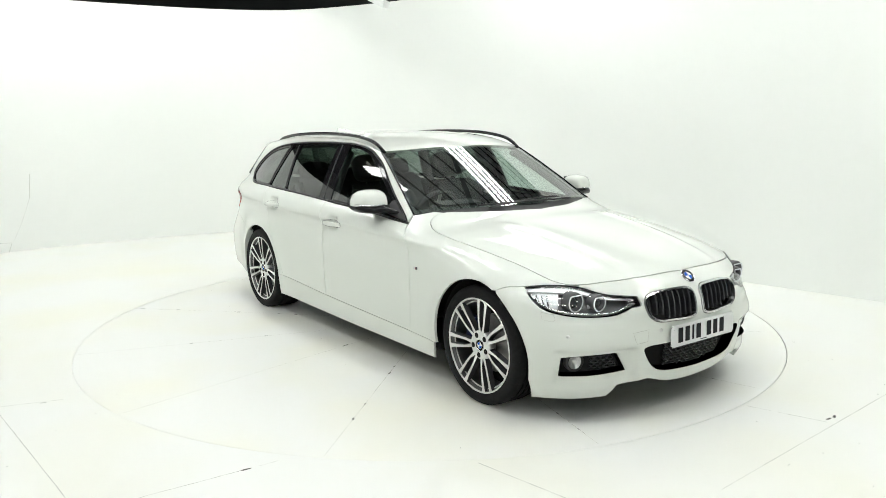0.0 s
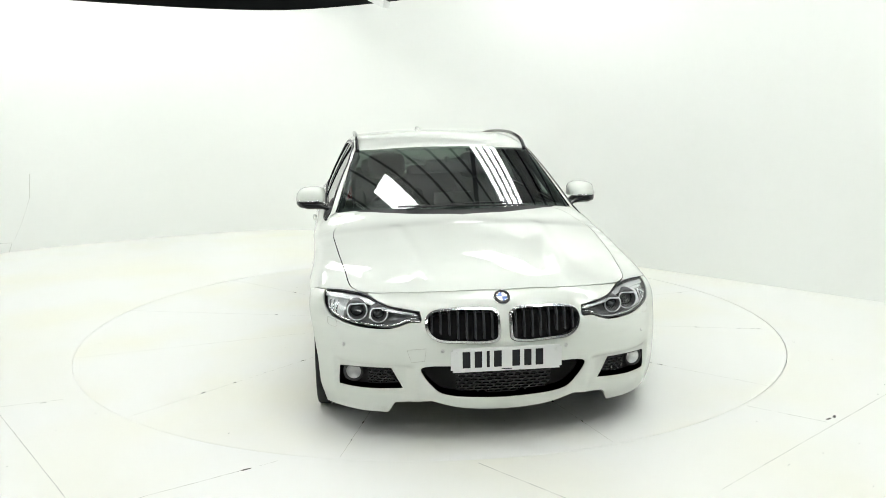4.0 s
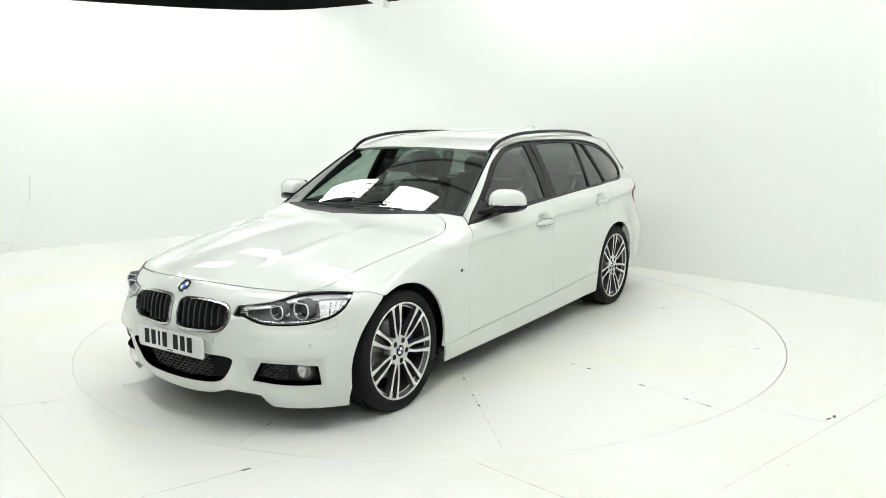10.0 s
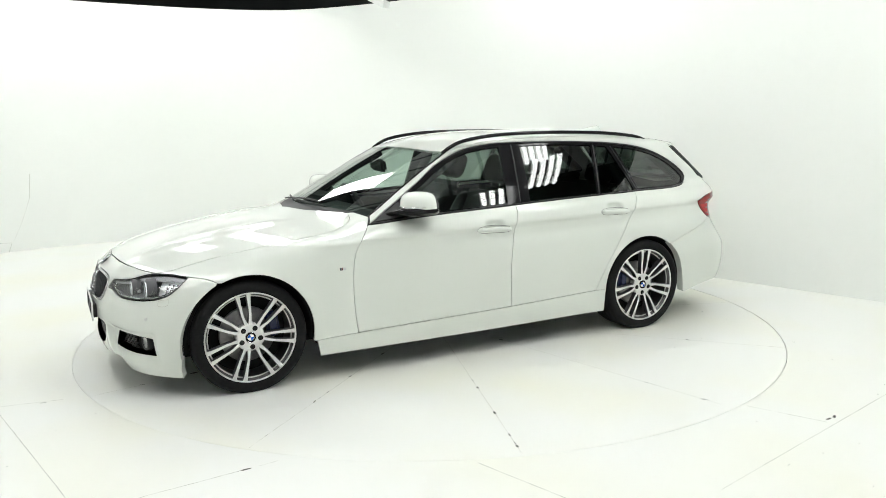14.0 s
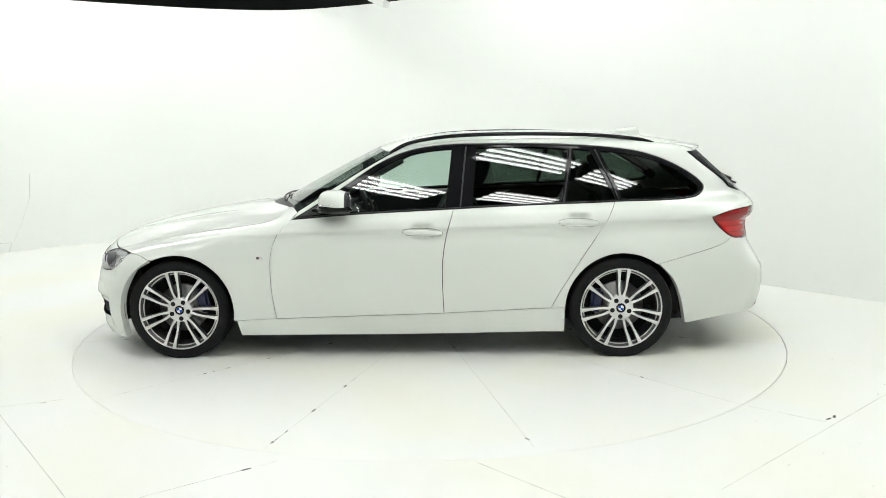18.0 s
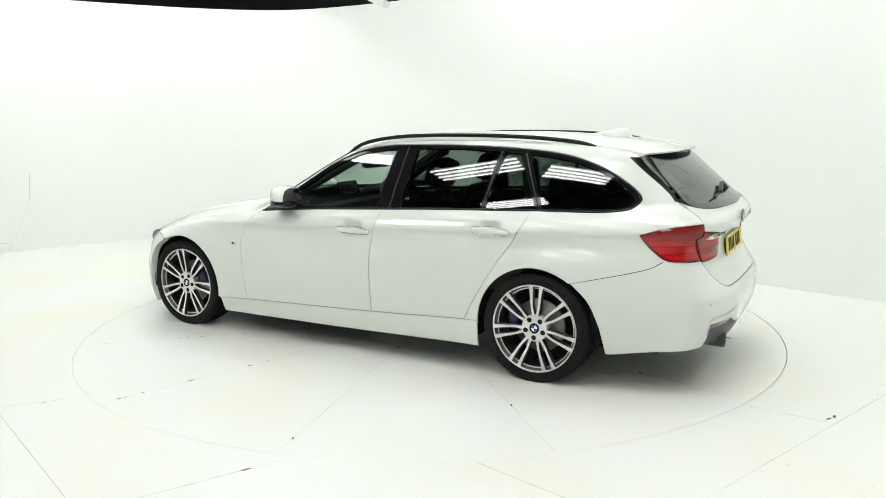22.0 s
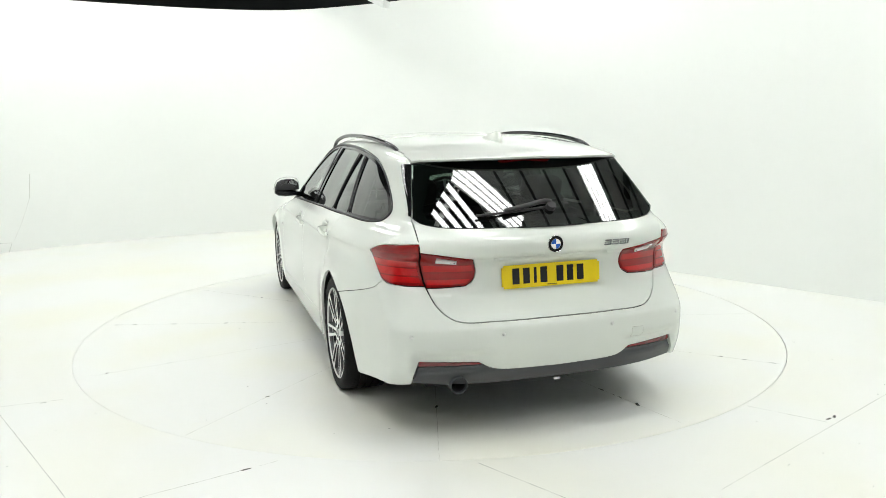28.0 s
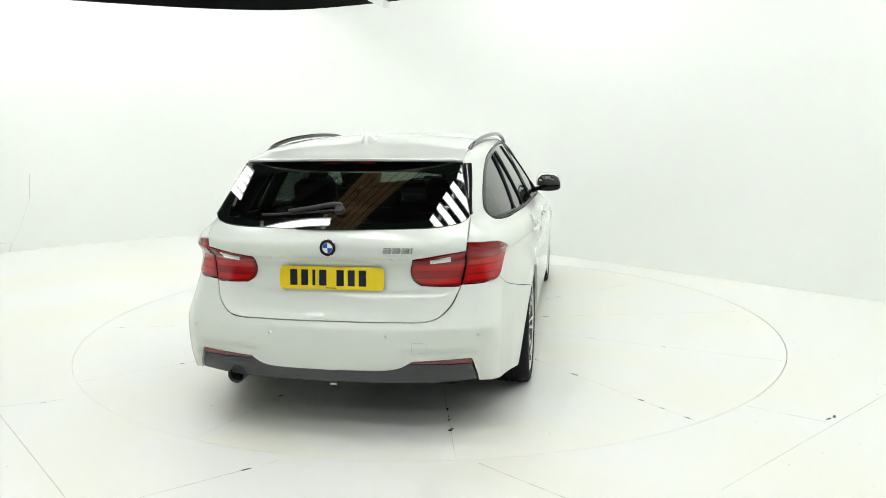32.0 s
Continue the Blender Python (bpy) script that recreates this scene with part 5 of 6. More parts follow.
# ---- wheels ----
def wheel_meshes(width):
    w = width
    # the wheel's outer face lies at y = 0, its inside at negative y
    tyre = [(0.2455, -0.020), (0.252, -0.006), (0.268, 0.003), (0.290, 0.007), (0.3060, 0.004), (0.3165, -0.004), (0.3225, -0.014)]
    for g in (0.30, 0.45, 0.60, 0.75):
        gy = -w * g
        tyre += [(0.3255, gy + 0.006), (0.3255, gy + 0.0052), (0.3190, gy + 0.0045), (0.3190, gy - 0.0045), (0.3255, gy - 0.0052)]
    tyre += [(0.3225, -w + 0.02), (0.3130, -w + 0.006), (0.290, -w - 0.004), (0.250, -w + 0.012)]
    barrel = [(0.2495, -0.006), (0.2470, -0.016), (0.2410, -0.020), (0.2395, -0.024), (0.2370, -0.050), (0.2300, -0.11), (0.2300, -w + 0.02), (0.2500, -w + 0.008)]
    step = [(0.2392, -0.026), (0.2380, -0.0235), (0.2335, -0.0240), (0.2320, -0.028)]
    lip = [(0.2590, -0.010), (0.2600, -0.003), (0.2565, 0.0008), (0.2520, 0.0005), (0.2500, -0.002), (0.2490, -0.010)]
    out = {}
    for name, prof, material, sides in (("tyre", tyre, RUBBER, 72), ("rim_step", step, ALLOY, 72), ("barrel", barrel, ALLOY_GREY, 72), ("rim_lip", lip, ALLOY, 72)):
        me = mesh(name, *lathe(prof, sides), material)
        me.set_sharp_from_angle(angle=radians(50))
        out[name] = me
    # one spoke along +z, its face dished a little towards the hub
    for sgn in (1, -1):
        vs, fs = [], []
        stations = [(0.058, 0.0085, 0.024, -0.018), (0.080, 0.0115, 0.0195, -0.0145), (0.096, 0.0150, 0.0165, -0.012), (0.112, 0.0192, 0.0142, -0.010), (0.135, 0.0225, 0.0140, -0.008), (0.165, 0.0248, 0.0150, -0.0055), (0.205, 0.0275, 0.0180, -0.003), (0.235, 0.0300, 0.0225, -0.0015), (0.2525, 0.0322, 0.0290, -0.001)]
        for r, o, wd, y in stations:
            c = sgn * o
            vs += [(c - wd / 2, y - 0.0012, r), (c - wd / 2 + 0.002, y, r), (c + wd / 2 - 0.002, y, r), (c + wd / 2, y - 0.0012, r), (c + wd / 2 + 0.003, y - 0.034, r), (c - wd / 2 - 0.003, y - 0.034, r)]
        n = len(stations)
        for i in range(n - 1):
            for q in range(6):
                fs.append((i * 6 + q, (i + 1) * 6 + q, (i + 1) * 6 + (q + 1) % 6, i * 6 + (q + 1) % 6))
        me = mesh("spoke", vs, fs, ALLOY, False)
        me.materials.append(ALLOY_DARK)
        for f in me.polygons:
            f.material_index = 0 if abs(f.normal.y) > 0.8 and f.center.y > -0.022 else 1
        out["spoke", sgn] = me
    hub = mesh("hub", *lathe([(0.0005, -0.016), (0.034, -0.016), (0.036, -0.013), (0.066, -0.0135), (0.077, -0.0165), (0.081, -0.022), (0.081, -0.06)], 40), ALLOY)
    hub.set_sharp_from_angle(angle=radians(40))
    out["hub"] = hub
    out["disc"] = mesh("brake_disc", *lathe([(0.06, -0.075), (0.08, -0.070), (0.095, -0.092), (0.155, -0.092), (0.158, -0.095), (0.158, -0.118), (0.1, -0.118)], 48), DISC)
    out["back"] = mesh("wheel_back", *lathe([(0.0005, -0.150), (0.235, -0.150)], 40), SHELL)
    # bolt and its hole in black: the deep hole's shade is painted on
    bolt = mesh("shaded_wheel_bolt", *lathe([(0.0150, -0.0130), (0.0145, -0.0122), (0.0125, -0.0124), (0.0085, -0.0124), (0.0075, -0.0112), (0.0003, -0.0112)], 14), SHELL)
    out["bolt"] = bolt
    return out


def tread_marks(w):
    """Shoulder blocks all round the tyre, one joined mesh."""
    vs, fs = [], []
    for k in range(64):
        a = 2 * math.pi * k / 64
        for y0, y1, tilt in ((-0.012, -0.058, 0.03), (-w + 0.018, -w + 0.058, -0.03)):
            k0 = len(vs)
            for yy, da in ((y0, 0.0), (y1, tilt)):
                for d in (0.0, 0.075):
                    for r in (0.3130, 0.3265 - 0.005 * (yy in (y0,))):
                        t = a + da + d
                        vs.append((r * math.cos(t), yy, r * math.sin(t)))
            q = [k0 + i for i in range(8)]
            fs += [(q[1], q[3], q[7], q[5]), (q[0], q[1], q[5], q[4]), (q[2], q[6], q[7], q[3]), (q[0], q[2], q[3], q[1]), (q[4], q[5], q[7], q[6])]
    return mesh("tread_blocks", vs, fs, RUBBER, False)


for hx, y_face, width, turn in ((HUB_F, 0.880, 0.225, 8.0), (HUB_R, 0.896, 0.255, -3.0)):
    ms = wheel_meshes(width)
    tread = tread_marks(width)
    for s in (1, -1):
        m = pose(hx, s * y_face, 0.3165) @ (Matrix() if s > 0 else pose(0, 0, 0, 0, 0, 180)) @ pose(0, 0, 0, 0, turn * s, 0)
        wheel = add("wheel", ms["barrel"], car, "double-spoke silver alloy wheel", m)
        add("tyre", ms["tyre"], wheel, "black low-profile tyre")
        tagged(add("tread_blocks", tread, wheel, "black tread blocks"), kind="stuff")
        add("rim_lip", ms["rim_lip"], wheel, "bright machined rim edge")
        add("rim_step", ms["rim_step"], wheel, "bright inner rim edge")
        for k in range(7):
            for sg in (1, -1):
                add("spoke", ms["spoke", sg], wheel, "", pose(0, 0, 0, 0, 360 / 7 * k, 0))
        add("hub", ms["hub"], wheel)
        for k in range(5):
            a = radians(72 * k + 36)
            add("shaded_wheel_bolt", ms["bolt"], wheel, "", pose(0.056 * math.sin(a), 0.0, 0.056 * math.cos(a)))
        add("brake_disc", ms["disc"], wheel, "grey steel brake disc")
        add("wheel_back", ms["back"], wheel, "dark shield behind the wheel")
        cap = roundel("hub_cap", (0, -0.0165, 0), (0, 1, 0), 0.031, wheel)
        bm = box((0.075, 0.07, 0.15))
        bmesh.ops.bevel(bm, geom=bm.edges[:], offset=0.018, segments=3, affect="EDGES")
        cal = part("brake_caliper", bm, CALIPER, wheel, "dark blue brake caliper")
        cal.matrix_basis = pose(-0.145 if hx > 0 else 0.145, -0.085, 0.03) if s > 0 else pose(0.145 if hx > 0 else -0.145, -0.085, 0.03)
        # wheel housing
        vs, fs = [], []
        angs = np.radians(np.linspace(-10, 190, 34))
        for a in angs:
            for r, y in ((0.366, 0.846), (0.374, 0.80), (0.376, 0.56), (0.10, 0.54)):
                vs.append((hx + r * math.cos(a), s * y, 0.318 + r * math.sin(a)))
        for i in range(len(angs) - 1):
            for k in range(3):
                fs.append((i * 4 + k, i * 4 + k + 1, (i + 1) * 4 + k + 1, (i + 1) * 4 + k))
        add("wheel_housing", mesh("wheel_housing", vs, fs if s > 0 else [f[::-1] for f in fs], SHELL), car, "black wheel housing")

# ---- underside ----
part("underbody", box((3.9, 1.10, 0.05), pose(-0.1, 0, 0.185)), SHELL, car, "black underbody", bevel=0.01)
part("underbody", box((1.95, 1.62, 0.04), pose(0.0, 0, 0.195)), SHELL, car, "black underbody", bevel=0.01)
pipe = rod((-2.00, 0.493, 0.294), (-2.24, 0.493, 0.286), 0.034, sides=28)
ex = part("exhaust_pipe", pipe, STEEL_DARK, car, "dark round exhaust tailpipe")
vs, fs = lathe([(0.0410, 0.24), (0.0425, 0.0), (0.0405, -0.004), (0.0385, 0.0), (0.0375, 0.10)], 28, "z")
add("tailpipe_rim", mesh("tailpipe_rim", vs, fs, STEEL_DARK), ex, "dark chrome tailpipe rim", pose(-2.400, 0.493, 0.2785, 0, 88, 0))
vs, fs = lathe([(0.0374, 0.02), (0.0370, 0.15), (0.001, 0.15)], 28, "z")
add("tailpipe_inside", mesh("tailpipe_inside", vs, fs, SHELL), ex, "black inside of the tailpipe", pose(-2.400, 0.493, 0.2785, 0, 88, 0))
ob = part("tow_tag", box((0.004, 0.034, 0.008), pose(-2.405, -0.01, 0.258)), STEEL_WHITE, rbp, "small white tag under the bumper", smooth=False)
tow = cast("tail", dense(np.array([(-0.9 * math.atan2(0.402, 1.232), 0.487), (-0.9 * math.atan2(0.468, 1.218), 0.484), (-0.9 * math.atan2(0.468, 1.218), 0.434), (-0.9 * math.atan2(0.402, 1.232), 0.436)]), 0.012))
tube_part("tow_cover", tow, 0.0010, 0.0010, JOINT, rbp, "outline of the towing eye cover", 4, True)
tow = cast("nose", dense(np.array([(-0.9 * math.atan2(0.449, 0.894), 0.462), (-0.9 * math.atan2(0.365, 0.923), 0.472), (-0.9 * math.atan2(0.373, 0.924), 0.413), (-0.9 * math.atan2(0.431, 0.904), 0.406)]), 0.012))
tube_part("tow_cover", tow, 0.0010, 0.0010, JOINT, fb, "outline of the towing eye cover", 4, True)
# ---- roof rails, aerial, mirrors, handles, wipers ----
for s in (1, -1):
    path = curve([(0.050, 0.594, 1.290), (0.00, 0.598, 1.324), (-0.08, 0.598, 1.358), (-0.29, 0.594, 1.393), (-0.62, 0.594, 1.409), (-1.16, 0.590, 1.402), (-1.45, 0.582, 1.382), (-1.60, 0.574, 1.360), (-1.70, 0.566, 1.326)], 0.03)
    path[:, 1] *= s
    tube_part("roof_rail", path + np.array([0, 0, 0.002]), 0.013, 0.0125, BLACK_GLOSS, car, "gloss black roof rail", 12)
# aerial fin
vs, fs = [], []
for x, h, w in ((-1.44, 0.002, 0.006), (-1.50, 0.016, 0.022), (-1.56, 0.032, 0.030), (-1.62, 0.048, 0.030), (-1.665, 0.058, 0.024), (-1.69, 0.054, 0.016), (-1.71, 0.004, 0.012)):
    z = float(cast("top", [(x, 0.0)])[0, 2]) - 0.004
    for k in range(9):
        a = math.pi * k / 8
        vs.append((x, w * math.cos(a), z + (h + 0.004) * math.sin(a) ** 0.8))
for i in range(6):
    for k in range(8):
        fs.append((i * 9 + k, i * 9 + k + 1, (i + 1) * 9 + k + 1, (i + 1) * 9 + k))
fs += [tuple(range(9))[::-1], tuple(54 + k for k in range(9))]
add("aerial_fin", mesh("aerial_fin", vs, fs, PAINT), car, "white shark-fin aerial")


def mirror(s, door):
    """Door mirror: rounded housing lofted across the car, cap above, dark base below, stalk and glass."""
    def loft(rows, material, name, label, parent, under=1.0):
        vs, fs, n = [], [], 20
        for y, cx, cz, rx, rz, p in rows:
            for k in range(n):
                a = 2 * math.pi * k / n
                c, q = math.cos(a), math.sin(a)
                vs.append((cx + rx * math.copysign(abs(c) ** p, c), s * y, cz + rz * (under if q < 0 else 1.0) * math.copysign(abs(q) ** p, q)))
        for i in range(len(rows) - 1):
            for k in range(n):
                f = (i * n + k, i * n + (k + 1) % n, (i + 1) * n + (k + 1) % n, (i + 1) * n + k)
                fs.append(f if s < 0 else f[::-1])
        ends = [tuple(range(n)), tuple((len(rows) - 1) * n + k for k in range(n))[::-1]]
        fs += ends if s > 0 else [e[::-1] for e in ends]
        me = mesh(name, vs, fs, material)
        me.set_sharp_from_angle(angle=radians(45))
        return add(name, me, parent, label)
    body_ = loft([(0.826, 0.378, 0.993, 0.050, 0.056, 0.9), (0.838, 0.378, 0.993, 0.086, 0.079, 0.8), (0.87, 0.377, 0.993, 0.101, 0.091, 0.66), (0.92, 0.374, 0.992, 0.103, 0.093, 0.64),
                  (0.965, 0.364, 0.992, 0.092, 0.086, 0.66), (0.995, 0.350, 0.993, 0.070, 0.068, 0.75), (1.012, 0.337, 0.987, 0.040, 0.046, 0.9), (1.018, 0.332, 0.988, 0.012, 0.015, 1.0)], PAINT, "door_mirror", "white door mirror", door, 0.06)
    body_.data.materials.append(BLACK_PLASTIC)
    bm = bmesh.new()
    bm.from_mesh(body_.data)
    bmesh.ops.bisect_plane(bm, geom=bm.verts[:] + bm.edges[:] + bm.faces[:], plane_co=(0.304, 0, 0), plane_no=(1, 0, 0))
    for f in bm.faces:
        f.material_index = 1 if f.calc_center_median().x < 0.304 else 0
    bm.to_mesh(body_.data)
    bm.free()
    loft([(0.800, 0.470, 0.944, 0.075, 0.018, 0.8), (0.83, 0.440, 0.956, 0.085, 0.018, 0.8), (0.88, 0.390, 0.966, 0.104, 0.027, 0.7), (0.94, 0.374, 0.966, 0.108, 0.027, 0.7), (0.99, 0.353, 0.970, 0.080, 0.024, 0.7), (1.014, 0.336, 0.977, 0.042, 0.014, 0.9)], BLACK_GLOSS, "mirror_base", "black mirror base and stalk", body_)
    tube_part("indicator", [(0.478, s * 0.865, 0.996), (0.476, s * 0.92, 0.994), (0.456, s * 0.965, 0.994), (0.420, s * 0.995, 0.995), (0.374, s * 1.014, 0.996)], 0.004, 0.004, CHROME, body_, "slim indicator strip", 8)
    for name, size, x, material, label in (("mirror_glass", (0.006, 0.118, 0.064), 0.280, MIRROR, "mirror glass"), ("mirror_frame", (0.014, 0.134, 0.080), 0.288, BLACK_PLASTIC, "black mirror frame")):
        bm = box(size)
        bmesh.ops.bevel(bm, geom=[e for e in bm.edges if abs(e.verts[0].co.x - e.verts[1].co.x) > 0.003], offset=0.026, segments=5, affect="EDGES")
        g = part(name, bm, material, body_, label)
        g.matrix_basis = pose(x, s * 0.908, 1.030, 0, 0, s * 2)
    # the black corner piece that carries it
    return body_


def handle(x0, x1, z, s, door):
    rows = []
    for u in np.linspace(0, 1, 15):
        x = x0 + (x1 - x0) * u
        y = float(side_y(np.array(x), np.array(z)))
        lift = 0.009 + 0.016 * math.sin(math.pi * min(1, max(0, u))) ** 0.5
        rows.append((x, s * (0.895 + lift), z + 0.004 * math.sin(math.pi * u) - 0.01 * (u - 0.5)))
    vs, fs = [], []
    n = 10
    for i, (x, y, zz) in enumerate(rows):
        u = i / 14
        taper = math.sin(math.pi * (0.06 + 0.88 * u)) ** 0.35
        for k in range(n):
            a = 2 * math.pi * k / n
            vs.append((x, y + 0.009 * math.cos(a) * taper, zz + 0.0165 * math.sin(a) * taper))
    for i in range(14):
        for k in range(n):
            fs.append((i * n + k, i * n + (k + 1) % n, (i + 1) * n + (k + 1) % n, (i + 1) * n + k))
    fs += [tuple(range(n)), tuple(14 * n + k for k in range(n))[::-1]]
    bm = bmesh.new()
    me = mesh("door_handle", vs, fs, PAINT)
    bm.from_mesh(me)
    bpy.data.meshes.remove(me)
    h = part("door_handle", bm, PAINT, door, "white pull handle")
    loop = [(x0 + (x1 - x0) * (0.5 - 0.52 * math.copysign(abs(math.cos(a)) ** 0.6, math.cos(a))), z + 0.024 * math.copysign(abs(math.sin(a)) ** 0.8, math.sin(a)) - 0.01 * (-0.5 * math.cos(a))) for a in np.linspace(0, 2 * math.pi, 40, endpoint=False)]
    loop = cast("side", loop)
    loop[:, 1] *= s
    # dark line laid on the skin as the handle's shadow gap
    tube_part("handle_shadow_line", loop, 0.0009, 0.0011, BLACK_PLASTIC, h, "thin dark line for the shadow gap round the handle", 4, True)
    for xx in (x0 + 0.012 * (1 if x1 > x0 else -1), x1 - 0.012 * (1 if x1 > x0 else -1)):
        part("handle_foot", box((0.022, 0.03, 0.022), pose(xx, s * 0.893, z)), PAINT, h, bevel=0.004)


for s, (fd, rd) in zip((1, -1), doors):
    mirror(s, fd)
    handle(-0.045, -0.288, 0.813, s, fd)
    handle(-1.022, -1.262, 0.866, s, rd)
    # small wing badge
    p = cast("side", [(0.868, 0.660)])
    nn = gradient(p)[0]
    for k, (dx, w, material) in enumerate(((0.010, 0.010, STEEL_DARK), (0.0, 0.006, BADGE_RED), (-0.014, 0.018, SATIN))):
        pp = cast("side", [(0.868 + dx, 0.660)])[0] + nn * 0.001
        bm = box((w, 0.003, 0.016))
        o = part("wing_badge", bm, material, car, "small striped wing badge", smooth=False)
        o.matrix_basis = pose(pp[0], s * pp[1], pp[2])
    # black corner piece before the front window
    tri = ring(curve([(0.640, 0.905), (0.45, 1.012)]), curve([(0.45, 1.012), (0.425, 0.995), (0.44, 0.934)]), curve([(0.44, 0.934), (0.640, 0.905)]))
    panel("mirror_corner", "side", [tri], BLACK_PLASTIC, fd, "black mirror corner piece", flip=s < 0, off=0.004, fold=0.01, gap=0)
    # raised black moulding along the window line
    line = cast("side", shrink(DLO, 0.006))
    line = line - gradient(line) * 0.001
    line[:, 1] *= s
    tube_part("window_seal", line[::2], 0.004, 0.005, TRIM_SEAL, car, "gloss black window moulding", 6, True)
    # pillar divisions
    for (xa, za), (xb, zb) in (((-0.405, 0.962), (-0.445, 1.333)), ((-1.058, 0.993), (-1.118, 1.318)), ((-1.405, 1.005), (-1.270, 1.308))):
        ln = cast("side", curve([(xa, za), ((xa + xb) / 2, (za + zb) / 2), (xb, zb)]))
        ln = ln + gradient(ln) * 0.0005
        ln[:, 1] *= s
        tube_part("pillar_trim", ln - np.array([0, 0.002 * s, 0]), 0.005, 0.004, BLACK_PLASTIC, car, "black pillar trim", 6)

# windscreen wipers: dark blades lying over the foot of the glass
for pts in (((0.835, -0.33), (0.835, -0.08), (0.81, 0.14), (0.785, 0.30)), ((0.785, 0.42), (0.842, 0.16), (0.838, -0.14), (0.785, -0.38))):
    ln = cast("top", curve(pts, 0.03))
    ln = ln + gradient(ln) * 0.008
    w = tube_part("windscreen_wiper", ln, 0.006, 0.006, BLACK_PLASTIC, car, "black wiper blade", 6)
panel("scuttle", "top", [cowl], BLACK_PLASTIC, car, "black scuttle panel under the glass", off=-0.010, fold=0.0, gap=0.001, step=0.04)
# rear wiper
ln = cast("stern", curve([(0.362, 1.053), (0.23, 1.060), (0.05, 1.072), (-0.02, 1.078)]))
ln = ln + gradient(ln) * 0.012
rw = tube_part("rear_wiper", ln, 0.006, 0.007, BLACK_PLASTIC, tailgate, "black rear wiper blade", 6)
ln = cast("stern", curve([(0.22, 1.060), (0.10, 1.078), (0.0, 1.094), (-0.035, 1.090)]))
ln = ln + gradient(ln) * 0.028
tube_part("wiper_arm", ln, 0.012, 0.012, BLACK_PLASTIC, rw, "black wiper arm", 8)
p, n = skin_point("stern", -0.03, 1.075, 0.0)
part("wiper_pivot", rod(p, p + n * 0.034, 0.026, 0.022, 16), BLACK_PLASTIC, rw, "black wiper pivot")

# ---- cabin ----
def pad(name, size, m, material, parent, label="", r=0.04):
    bm = box(size)
    bmesh.ops.subdivide_edges(bm, edges=bm.edges[:], cuts=1, use_grid_fill=True)
    bmesh.ops.bevel(bm, geom=[e for e in bm.edges if e.calc_face_angle(0) > 0.5], offset=min(r, min(size) * 0.42), segments=3, affect="EDGES")
    ob = part(name, bm, material, parent, label)
    ob.matrix_basis = m
    return ob


def cushion(name, size, m, material, parent, label="", p=0.5):
    """A soft rounded block."""
    vs, fs, n, k = [], [], 20, 12
    for i in range(k + 1):
        b = math.pi * (i / k - 0.5)
        cb, sb = math.cos(b) ** p if 0 < i < k else 0.0, math.copysign(abs(math.sin(b)) ** p, math.sin(b))
        for j in range(n):
            a = 2 * math.pi * j / n
            c, q = math.cos(a), math.sin(a)
            vs.append((size[0] / 2 * cb * math.copysign(abs(c) ** p, c), size[1] / 2 * cb * math.copysign(abs(q) ** p, q), size[2] / 2 * sb))
    for i in range(k):
        for j in range(n):
            fs.append((i * n + j, i * n + (j + 1) % n, (i + 1) * n + (j + 1) % n, (i + 1) * n + j))
    return add(name, mesh(name, vs, fs, material), parent, label, m)


def seat(x, y, width, parent, tall=True):
    base = pad("seat", (0.50, width, 0.16), pose(x, y, 0.46, 0, -6, 0), LEATHER, parent, "black leather seat", 0.05)
    pad("backrest", (0.14, width, 0.60), pose(-0.29, 0, 0.34, 0, -22, 0), LEATHER, base, "", 0.06)
    for q in (1, -1):
        cushion("bolster", (0.17, 0.10, 0.50), pose(-0.24, q * (width / 2 - 0.03), 0.32, 0, -22, 0), LEATHER, base)
    if tall:
        cushion("headrest", (0.13, 0.29, 0.20), pose(-0.435, 0, 0.745, 0, -16, 0), LEATHER, base)
        for q in (1, -1):
            part("headrest_post", rod((-0.40, q * 0.055, 0.56), (-0.43, q * 0.055, 0.70), 0.006), CHROME, base)


for y in (0.36, -0.36):
    seat(-0.02, y, 0.50, car)
bench = pad("rear_bench", (0.46, 1.22, 0.16), pose(-0.92, 0, 0.50, 0, -6, 0), LEATHER, car, "black leather rear bench", 0.05)
pad("bench_back", (0.13, 1.24, 0.56), pose(-0.27, 0, 0.31, 0, -20, 0), LEATHER, bench, "", 0.05)
for y in (0.40, 0.0, -0.40):
    cushion("headrest", (0.10, 0.26, 0.15 if y else 0.10), pose(-0.40, y, 0.64 if y else 0.60, 0, -14, 0), LEATHER, bench)
part("cabin_floor", box((2.9, 1.50, 0.03), pose(-0.75, 0, 0.30)), SHELL, car, "black cabin floor", bevel=0.005)
part("load_cover", box((0.62, 1.16, 0.02), pose(-1.68, 0, 0.93, 0, 2, 0)), DASH, car, "black load cover", bevel=0.006)
dash = pad("dashboard", (0.44, 1.42, 0.24), pose(0.63, 0, 0.80, 0, 10, 0), DASH, car, "dark dashboard", 0.07)
pad("dash_pad", (0.22, 1.36, 0.10), pose(-0.20, 0, -0.04), DASH, dash, "", 0.04)
pad("instrument_hood", (0.16, 0.36, 0.08), pose(-0.10, -0.37, 0.13), DASH, dash, "", 0.03)
bm = box((0.014, 0.24, 0.10))
scr = part("display", bm, BLACK_GLOSS, dash, "dark display", bevel=0.004)
scr.matrix_basis = pose(-0.15, 0.0, 0.17, 0, 12, 0)
pad("centre_console", (0.80, 0.20, 0.22), pose(0.14, 0, 0.50), DASH, car, "dark centre console", 0.03)
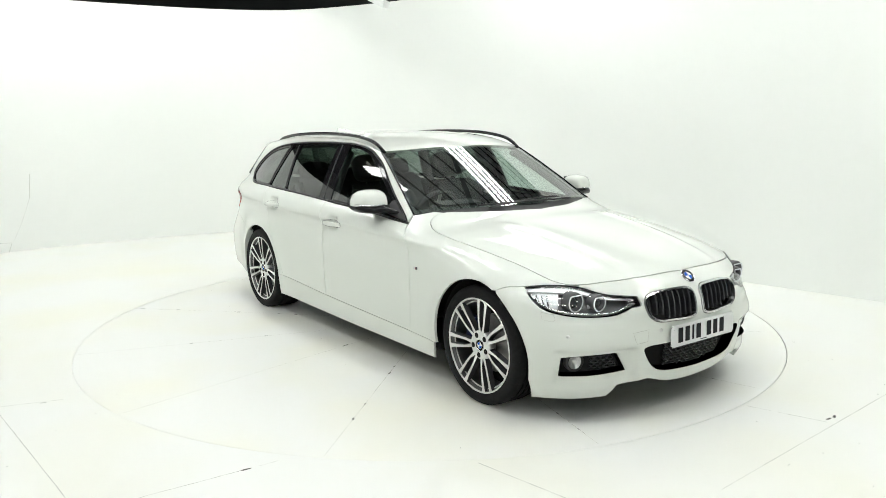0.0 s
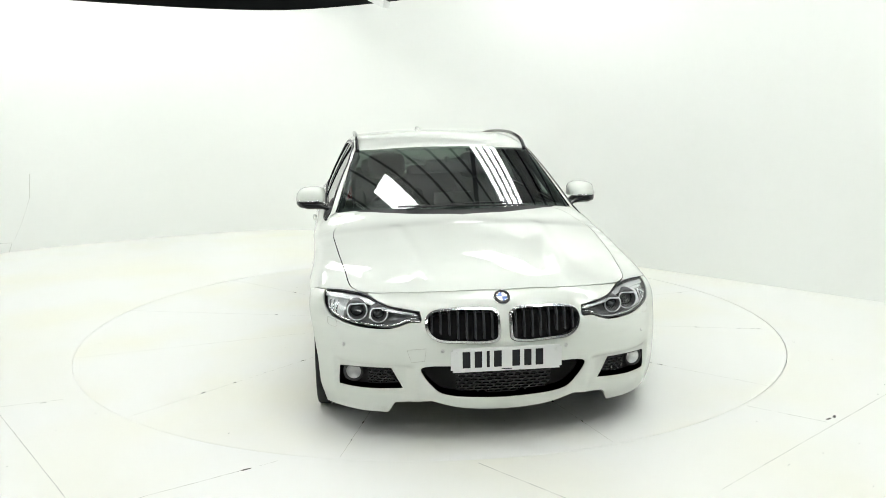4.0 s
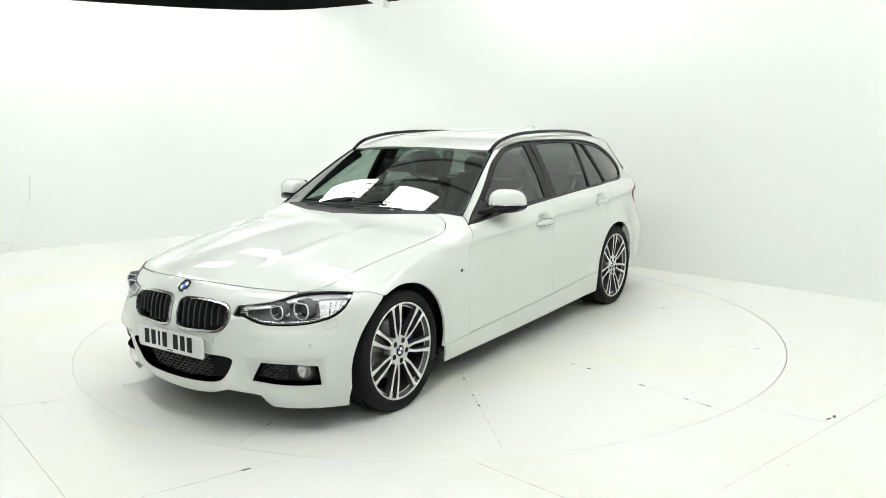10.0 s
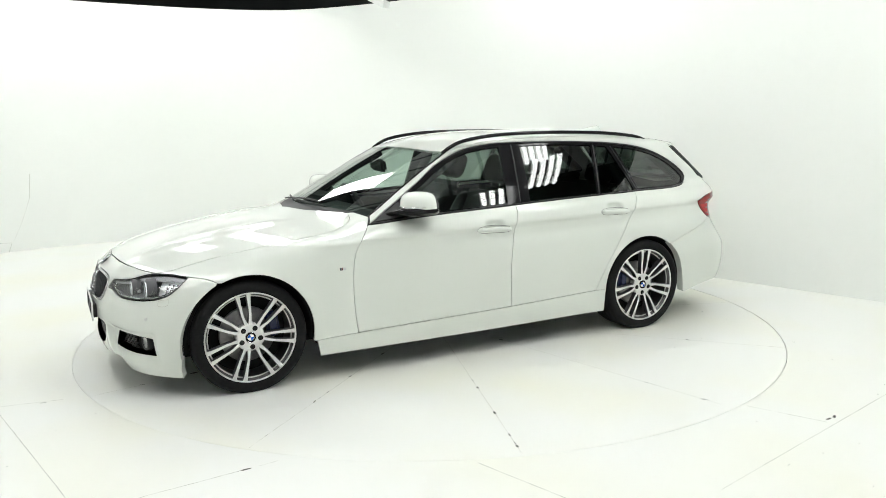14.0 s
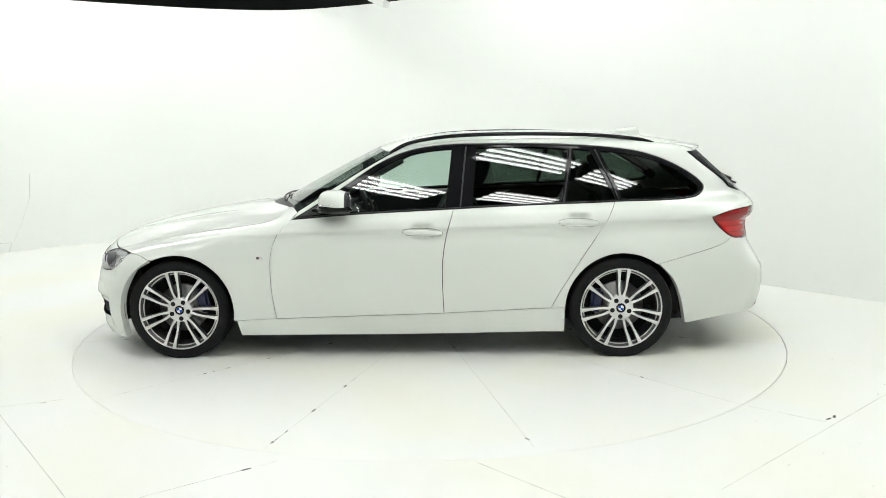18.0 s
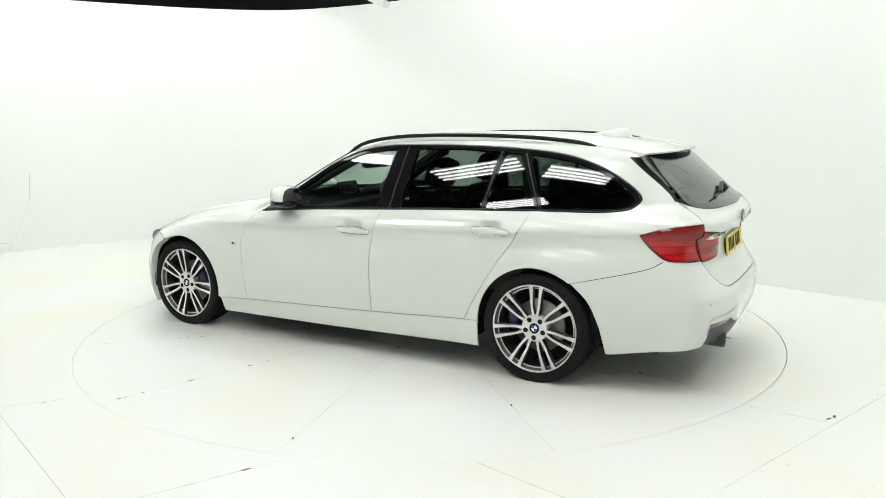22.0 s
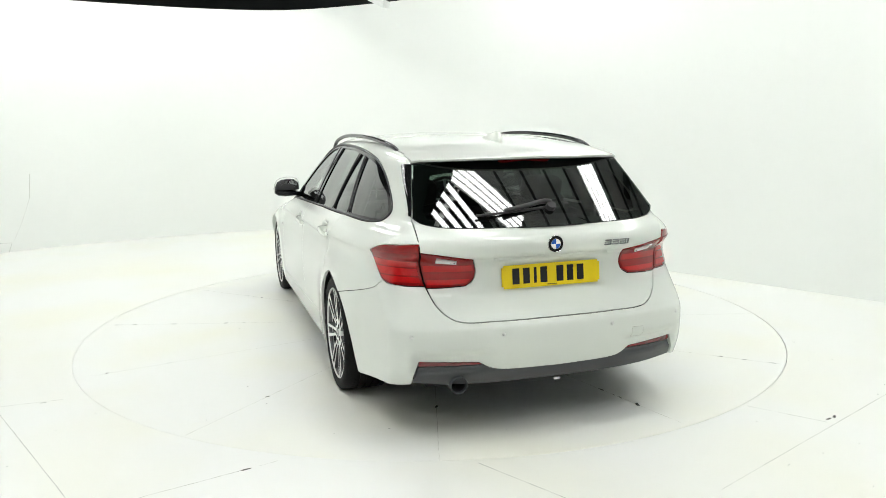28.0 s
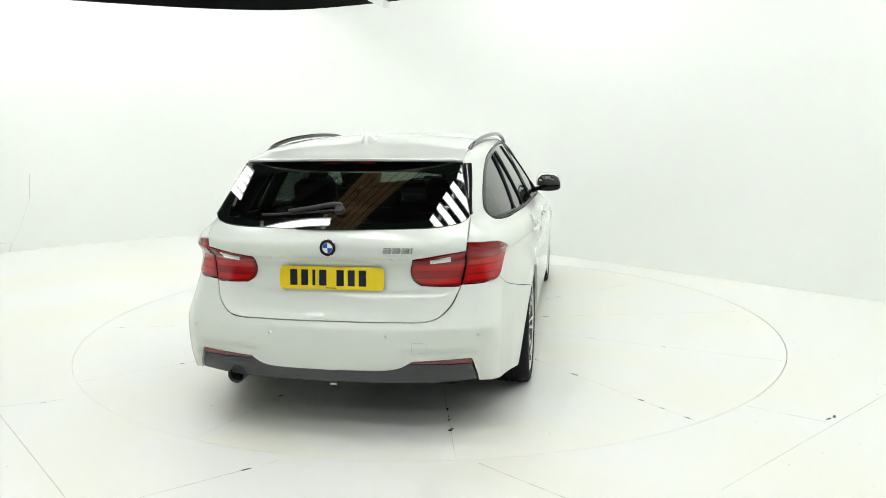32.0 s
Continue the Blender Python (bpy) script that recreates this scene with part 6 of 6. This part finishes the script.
sw_m = pose(0.30, -0.365, 0.865, 0, -66, 0)
rim_pts = [(0.185 * math.cos(a), 0.185 * math.sin(a), 0) for a in np.linspace(0, 2 * math.pi, 40, endpoint=False)]
vs, fs = tube_along(rim_pts, 0.015, 0.015, 10, True)
st = add("steering_wheel", mesh("steering_wheel", vs, fs, LEATHER), car, "black leather steering wheel", sw_m)
pad("steering_boss", (0.13, 0.15, 0.05), pose(0, 0, -0.012), LEATHER, st, "", 0.02)
for a in (0, 180, 270):
    c, q = math.cos(radians(a + 90)), math.sin(radians(a + 90))
    part("steering_spoke", rod((0.05 * c, 0.05 * q, -0.01), (0.18 * c, 0.18 * q, 0), 0.014, 0.011), SATIN, st)
part("steering_column", rod((0.34, -0.365, 0.84), (0.52, -0.365, 0.76), 0.045), DASH, car, "dark steering column")
rvm = pad("interior_mirror", (0.04, 0.30, 0.088), pose(0.255, 0.0, 1.196, 0, 8, -6), DASH, car, "black interior mirror", 0.016)
part("mirror_stalk", rod((0.0, 0, 0.02), (0.005, 0, 0.068), 0.014), DASH, rvm)
for s in (1, -1):
    pad("door_card", (1.0, 0.05, 0.42), pose(0.10, s * 0.80, 0.70), DASH, car, "dark door card", 0.02)
    pad("door_card", (0.95, 0.05, 0.44), pose(-0.86, s * 0.80, 0.72), DASH, car, "dark door card", 0.02)
    # inner pillar trims
    for (xa, za), (xb, zb), w in (((0.60, 0.93), (-0.02, 1.29), 0.035), ((-0.40, 0.95), (-0.44, 1.32), 0.05), ((-1.36, 1.0), (-1.27, 1.30), 0.05), ((-1.98, 1.06), (-1.72, 1.26), 0.05)):
        ln = cast("side", curve([(xa, za), ((xa + xb) / 2, (za + zb) / 2 + 0.004), (xb, zb)], 0.06))
        ln = ln - gradient(ln) * (w + 0.016)
        ln[:, 1] *= s
        tube_part("pillar_lining", ln, w, w * 0.7, DASH, car, "dark pillar lining", 8)


def motions():
    rows = [(float(t), pose(0, 0, 0, 0, 0, START + PACE * t)) for t in range(33)]
    walk(table, rows)
    walk(car, [(t, m @ CAR_ON_TABLE) for t, m in rows])


motions()
